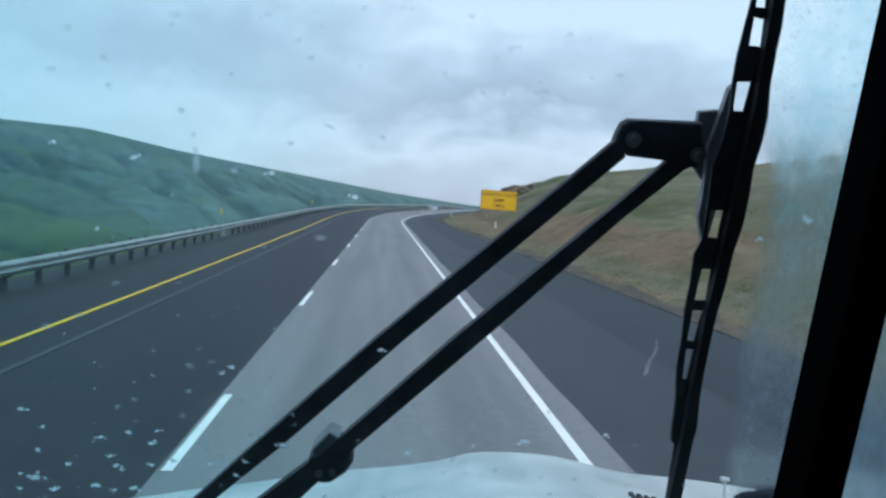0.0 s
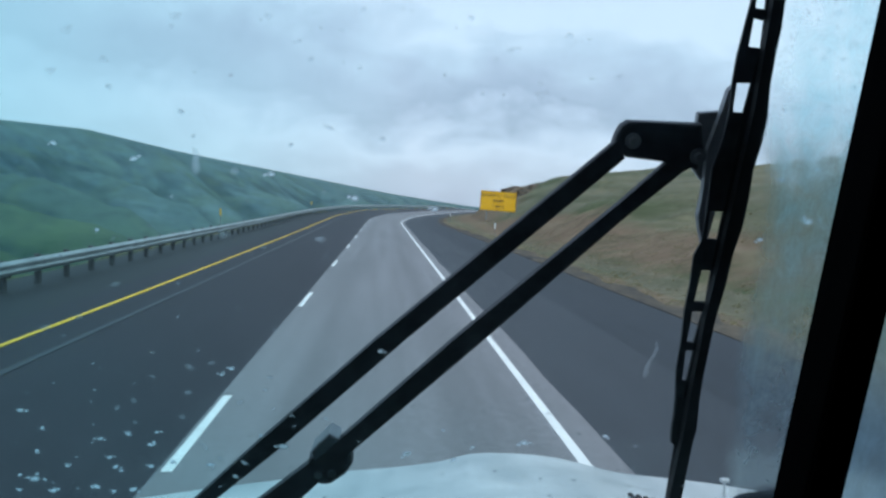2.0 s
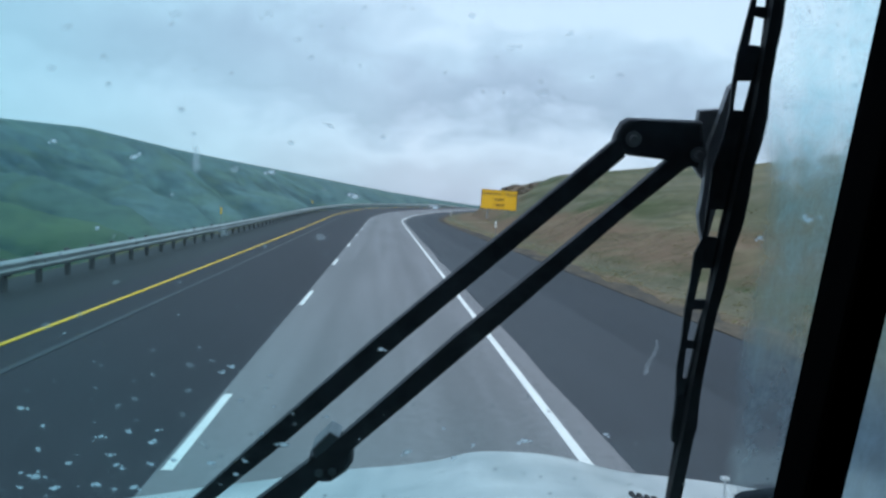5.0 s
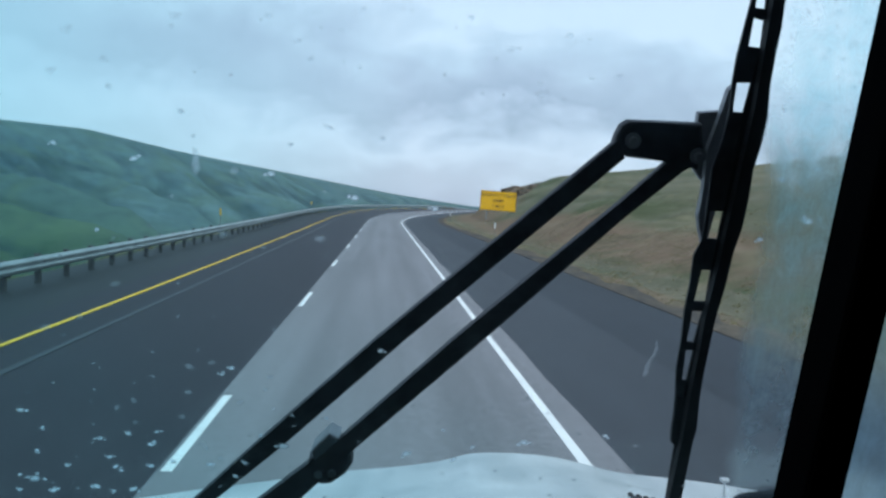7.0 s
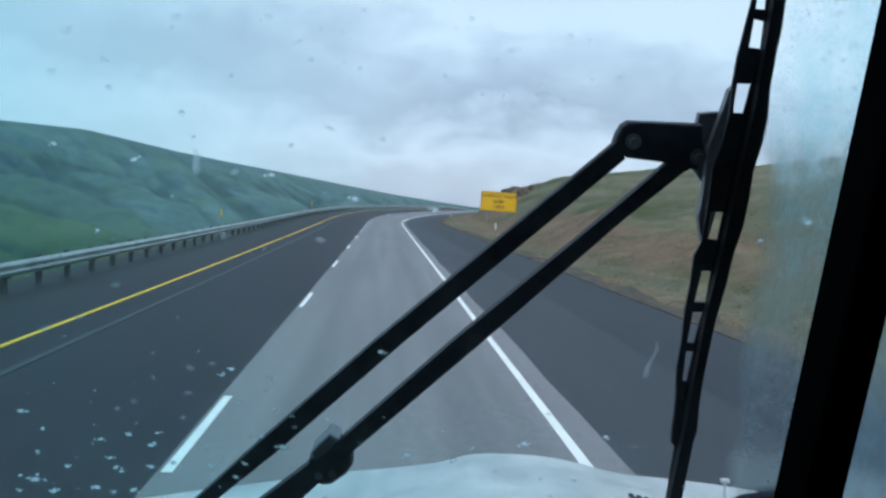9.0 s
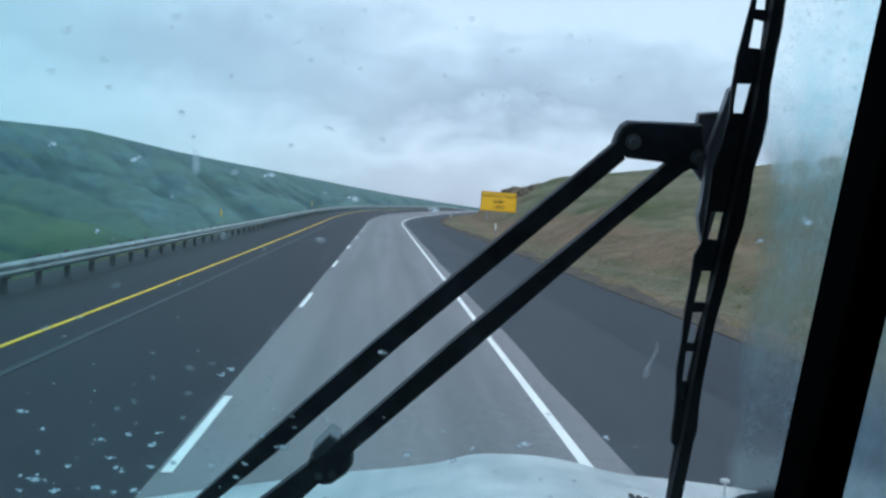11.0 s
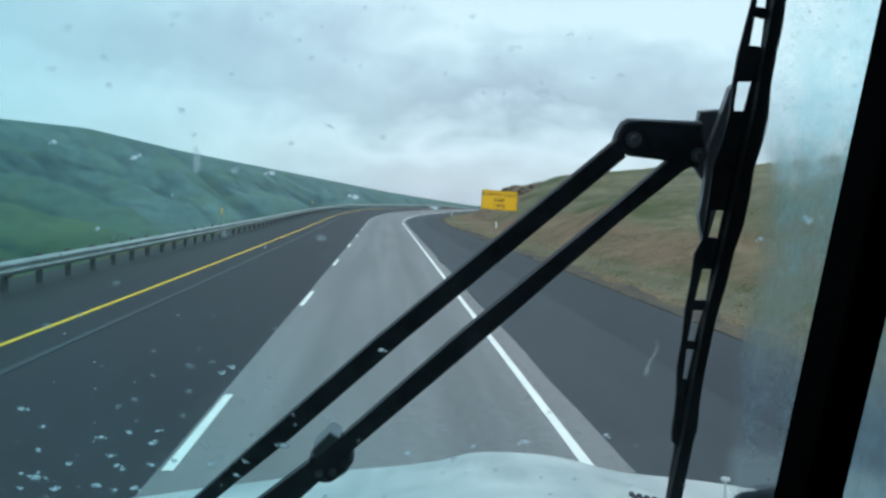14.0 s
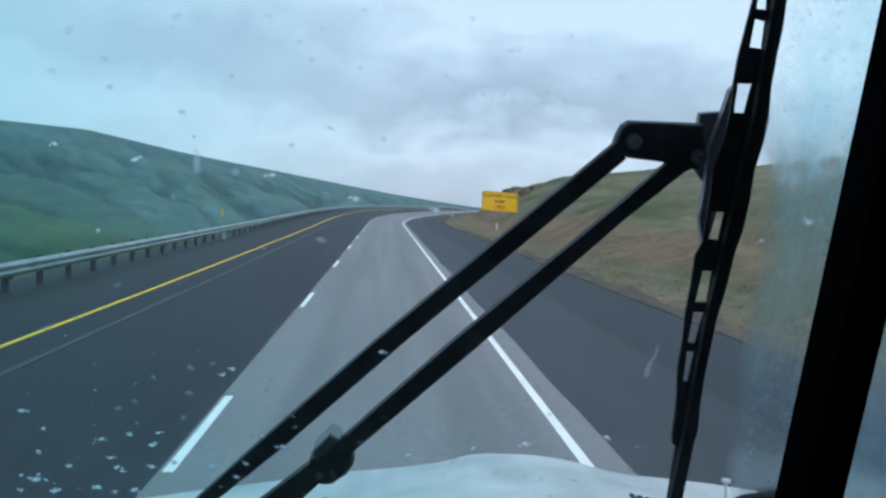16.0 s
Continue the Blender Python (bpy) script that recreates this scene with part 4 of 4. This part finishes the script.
def tufts(label, count, s_range, o_range, tall, seed):
    rng = np.random.RandomState(seed)
    s = s_range[0] + (s_range[1] - s_range[0]) * rng.rand(count) ** 1.3
    o = o_range[0] + (o_range[1] - o_range[0]) * rng.rand(count) ** 1.2
    x, y = road_at(s, o)
    keep = fractal(x / 5, y / 5, 3, seed) > -0.25
    x, y = x[keep], y[keep]
    z, _, _ = ground_z(x, y)
    verts, faces = [], []
    for cx, cy, cz in zip(x, y, z):
        size = tall * rng.uniform(0.5, 1.3)
        for _ in range(6):
            a, lean, wide = rng.uniform(0, 2 * math.pi), rng.uniform(0.7, 1.6), rng.uniform(0.012, 0.03)
            dx, dy = math.cos(a), math.sin(a)
            h = size * rng.uniform(0.6, 1.0)
            k = len(verts)
            bx, by = cx + dx * 0.06, cy + dy * 0.06
            verts += [(bx - dy * wide, by + dx * wide, cz - 0.05), (bx + dy * wide, by - dx * wide, cz - 0.05),
                      (bx + dx * h * lean * 0.4 + dy * wide, by + dy * h * lean * 0.4 - dx * wide, cz + h * 0.3),
                      (bx + dx * h * lean * 0.4 - dy * wide, by + dy * h * lean * 0.4 + dx * wide, cz + h * 0.3),
                      (bx + dx * h * lean, by + dy * h * lean, cz + h * 0.45)]
            faces += [(k, k + 1, k + 2, k + 3), (k + 3, k + 2, k + 4)]
    return tagged(mesh_object("grass_tufts", verts, faces, M_BLADES), label, "grass", kind="stuff")


tufts("dry straw-coloured bunch grass growing on the cut bank", 2600, (12, 60), (5.3, 15), 0.034, 3)
tufts("thin dry grass along the outer edge behind the guardrail", 700, (8, 150), (-11.6, -13.5), 0.14, 4)
tufts("low weeds fringing the edge of the shoulder", 900, (10, 120), (4.95, 6.3), 0.06, 6)


# ---- rock outcrop in the cut behind the sign ----
M_ROCK = two_tone("brown_basalt", (0.085, 0.066, 0.05), (0.16, 0.125, 0.095), 0.9, 0.9, bump=0.8, spec=0.1)


def rock(s, o, size, seed):
    x, y = road_at(s, o)
    gz, _, _ = ground_z(np.array(float(x)), np.array(float(y)))
    bm = bmesh.new()
    bmesh.ops.create_icosphere(bm, subdivisions=3, radius=1.0)
    for v in bm.verts:
        n = noise.fractal(v.co * 1.3 + Vector((seed, 0, 0)), 0.9, 2.0, 4)
        k = 1 + 0.38 * n
        v.co = Vector((round(v.co.x * k * 3.2) / 3.2 * 0.5 + v.co.x * k * 0.5, v.co.y * k, round(v.co.z * k * 3.5) / 3.5 * 0.6 + v.co.z * k * 0.4))
    bmesh.ops.scale(bm, vec=size, verts=bm.verts)
    ob = part("rock_outcrop", bm, M_ROCK)
    ob.matrix_world = pose(float(x), float(y), float(gz) - 0.25 * size[2], 0, 0, seed * 47)
    return tagged(ob, "weathered brown rock outcrop jutting from the grassy cut bank", "rock", "cut bank rocks")


for k, (s, o, a) in enumerate(((150, 15.0, 1.5), (155, 16.0, 1.7), (161, 15.5, 1.4), (168, 16.5, 1.7), (140, 17.5, 1.5), (143, 19, 1.1))):
    rock(s, o, (a * 1.2, a, a * 0.55), k + 1)


# ---- rain on the glass ----
def drops():
    random.seed(11)
    verts, faces, water = [], [], []

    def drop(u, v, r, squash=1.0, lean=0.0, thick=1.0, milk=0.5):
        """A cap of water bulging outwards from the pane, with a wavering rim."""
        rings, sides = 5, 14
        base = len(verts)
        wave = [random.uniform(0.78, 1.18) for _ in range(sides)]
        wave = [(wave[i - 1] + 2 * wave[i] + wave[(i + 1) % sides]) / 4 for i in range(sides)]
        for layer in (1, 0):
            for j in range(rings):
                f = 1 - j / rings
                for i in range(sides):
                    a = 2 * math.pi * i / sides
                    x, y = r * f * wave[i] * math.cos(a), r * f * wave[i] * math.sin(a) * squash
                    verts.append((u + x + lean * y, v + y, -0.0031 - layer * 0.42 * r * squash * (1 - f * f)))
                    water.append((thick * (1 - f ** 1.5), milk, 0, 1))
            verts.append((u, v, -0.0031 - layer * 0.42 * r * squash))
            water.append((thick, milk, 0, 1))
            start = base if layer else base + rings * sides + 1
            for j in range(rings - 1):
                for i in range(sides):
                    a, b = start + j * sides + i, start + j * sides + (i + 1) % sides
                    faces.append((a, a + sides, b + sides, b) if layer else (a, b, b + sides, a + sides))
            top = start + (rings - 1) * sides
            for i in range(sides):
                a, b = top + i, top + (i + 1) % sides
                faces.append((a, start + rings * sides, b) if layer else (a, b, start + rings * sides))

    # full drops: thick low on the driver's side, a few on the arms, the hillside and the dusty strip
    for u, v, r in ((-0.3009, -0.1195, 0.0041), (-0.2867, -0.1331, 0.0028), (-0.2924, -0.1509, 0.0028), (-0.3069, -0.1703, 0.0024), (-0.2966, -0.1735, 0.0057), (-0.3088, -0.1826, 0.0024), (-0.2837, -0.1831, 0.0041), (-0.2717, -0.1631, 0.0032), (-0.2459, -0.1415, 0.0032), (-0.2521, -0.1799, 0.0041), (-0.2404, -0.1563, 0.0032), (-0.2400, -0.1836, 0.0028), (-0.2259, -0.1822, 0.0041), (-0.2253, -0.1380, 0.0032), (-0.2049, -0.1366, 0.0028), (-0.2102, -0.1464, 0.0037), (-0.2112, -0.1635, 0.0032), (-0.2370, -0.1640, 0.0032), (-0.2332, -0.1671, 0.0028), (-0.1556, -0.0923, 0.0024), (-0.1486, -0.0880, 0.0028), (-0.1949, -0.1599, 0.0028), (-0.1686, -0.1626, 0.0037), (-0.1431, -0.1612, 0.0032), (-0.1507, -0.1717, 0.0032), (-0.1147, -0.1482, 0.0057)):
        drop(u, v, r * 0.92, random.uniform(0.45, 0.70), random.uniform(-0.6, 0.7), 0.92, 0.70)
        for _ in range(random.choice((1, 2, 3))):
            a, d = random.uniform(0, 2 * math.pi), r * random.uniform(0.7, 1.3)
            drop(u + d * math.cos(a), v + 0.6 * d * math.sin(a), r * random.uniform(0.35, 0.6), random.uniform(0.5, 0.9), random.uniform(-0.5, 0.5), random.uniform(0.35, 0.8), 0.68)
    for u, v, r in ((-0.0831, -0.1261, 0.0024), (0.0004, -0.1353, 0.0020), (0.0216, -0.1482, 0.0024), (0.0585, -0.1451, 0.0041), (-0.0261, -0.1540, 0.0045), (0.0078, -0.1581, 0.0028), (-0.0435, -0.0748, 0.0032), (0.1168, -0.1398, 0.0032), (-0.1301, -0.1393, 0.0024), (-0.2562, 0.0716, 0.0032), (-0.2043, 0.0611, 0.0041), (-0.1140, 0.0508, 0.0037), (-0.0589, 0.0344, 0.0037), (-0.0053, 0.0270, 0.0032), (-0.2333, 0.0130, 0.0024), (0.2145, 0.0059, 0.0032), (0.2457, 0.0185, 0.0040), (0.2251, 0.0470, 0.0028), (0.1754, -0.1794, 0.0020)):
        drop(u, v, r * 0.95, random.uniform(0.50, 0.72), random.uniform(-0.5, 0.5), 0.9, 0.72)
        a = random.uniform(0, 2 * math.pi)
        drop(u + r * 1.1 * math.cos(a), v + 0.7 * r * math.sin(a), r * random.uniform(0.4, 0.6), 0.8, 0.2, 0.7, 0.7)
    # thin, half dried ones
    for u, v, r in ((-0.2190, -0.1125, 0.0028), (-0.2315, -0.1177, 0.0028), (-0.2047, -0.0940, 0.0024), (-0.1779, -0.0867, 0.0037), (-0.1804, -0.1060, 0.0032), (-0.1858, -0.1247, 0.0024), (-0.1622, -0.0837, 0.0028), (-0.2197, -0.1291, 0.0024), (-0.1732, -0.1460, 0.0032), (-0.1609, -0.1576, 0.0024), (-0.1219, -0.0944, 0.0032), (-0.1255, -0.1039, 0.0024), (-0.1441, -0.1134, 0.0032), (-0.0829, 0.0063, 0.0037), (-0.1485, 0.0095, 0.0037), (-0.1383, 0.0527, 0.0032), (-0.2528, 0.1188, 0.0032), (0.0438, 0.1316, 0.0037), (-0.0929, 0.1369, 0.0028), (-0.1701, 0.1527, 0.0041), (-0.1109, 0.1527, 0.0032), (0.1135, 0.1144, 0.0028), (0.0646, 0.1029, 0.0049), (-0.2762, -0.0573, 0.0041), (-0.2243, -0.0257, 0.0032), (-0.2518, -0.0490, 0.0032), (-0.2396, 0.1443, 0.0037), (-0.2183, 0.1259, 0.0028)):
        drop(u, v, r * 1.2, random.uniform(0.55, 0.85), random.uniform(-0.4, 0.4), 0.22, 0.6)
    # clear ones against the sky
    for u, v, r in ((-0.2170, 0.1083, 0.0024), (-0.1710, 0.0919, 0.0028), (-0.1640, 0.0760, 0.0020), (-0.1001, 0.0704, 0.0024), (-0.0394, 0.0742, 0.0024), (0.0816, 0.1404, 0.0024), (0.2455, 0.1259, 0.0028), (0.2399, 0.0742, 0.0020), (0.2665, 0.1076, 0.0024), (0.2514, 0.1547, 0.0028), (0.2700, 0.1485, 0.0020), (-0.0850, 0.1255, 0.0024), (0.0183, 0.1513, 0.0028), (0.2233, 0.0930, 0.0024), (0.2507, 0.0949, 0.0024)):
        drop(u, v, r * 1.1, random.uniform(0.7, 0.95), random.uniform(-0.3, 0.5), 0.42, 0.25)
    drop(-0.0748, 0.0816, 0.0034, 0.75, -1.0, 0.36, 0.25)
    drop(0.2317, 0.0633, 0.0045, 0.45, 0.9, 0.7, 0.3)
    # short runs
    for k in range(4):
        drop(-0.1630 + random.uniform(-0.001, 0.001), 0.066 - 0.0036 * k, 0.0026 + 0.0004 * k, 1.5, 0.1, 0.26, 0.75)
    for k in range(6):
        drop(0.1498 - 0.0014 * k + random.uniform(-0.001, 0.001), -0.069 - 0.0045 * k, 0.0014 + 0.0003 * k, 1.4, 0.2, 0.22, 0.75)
    # fine spray between them
    for _ in range(50):
        u, v = -0.335 + 0.24 * random.random() ** 1.2, -0.197 + 0.15 * random.random() ** 1.6
        drop(u, v, random.uniform(0.0010, 0.0022), random.uniform(0.5, 0.8), random.uniform(-0.4, 0.4), random.uniform(0.15, 0.5), 0.6)
    for _ in range(40):
        drop(random.uniform(-0.13, 0.15), random.uniform(-0.195, -0.110), random.uniform(0.0010, 0.0024), random.uniform(0.5, 0.8), random.uniform(-0.4, 0.4), random.uniform(0.15, 0.45), 0.6)
    for _ in range(24):
        drop(random.uniform(-0.30, 0.10), random.uniform(0.095, 0.165), random.uniform(0.0012, 0.0026), random.uniform(0.6, 0.9), random.uniform(-0.3, 0.3), random.uniform(0.10, 0.30), 0.5)
    for _ in range(14):
        drop(random.uniform(-0.30, -0.06), random.uniform(-0.05, 0.05), random.uniform(0.0012, 0.0026), random.uniform(0.6, 0.9), random.uniform(-0.3, 0.3), random.uniform(0.10, 0.28), 0.5)
    for _ in range(40):
        drop(random.uniform(0.214, 0.262), random.uniform(-0.15, 0.165), random.uniform(0.0010, 0.0028), random.uniform(0.5, 0.8), random.uniform(-0.3, 0.5), random.uniform(0.15, 0.55), random.uniform(0.1, 0.6))
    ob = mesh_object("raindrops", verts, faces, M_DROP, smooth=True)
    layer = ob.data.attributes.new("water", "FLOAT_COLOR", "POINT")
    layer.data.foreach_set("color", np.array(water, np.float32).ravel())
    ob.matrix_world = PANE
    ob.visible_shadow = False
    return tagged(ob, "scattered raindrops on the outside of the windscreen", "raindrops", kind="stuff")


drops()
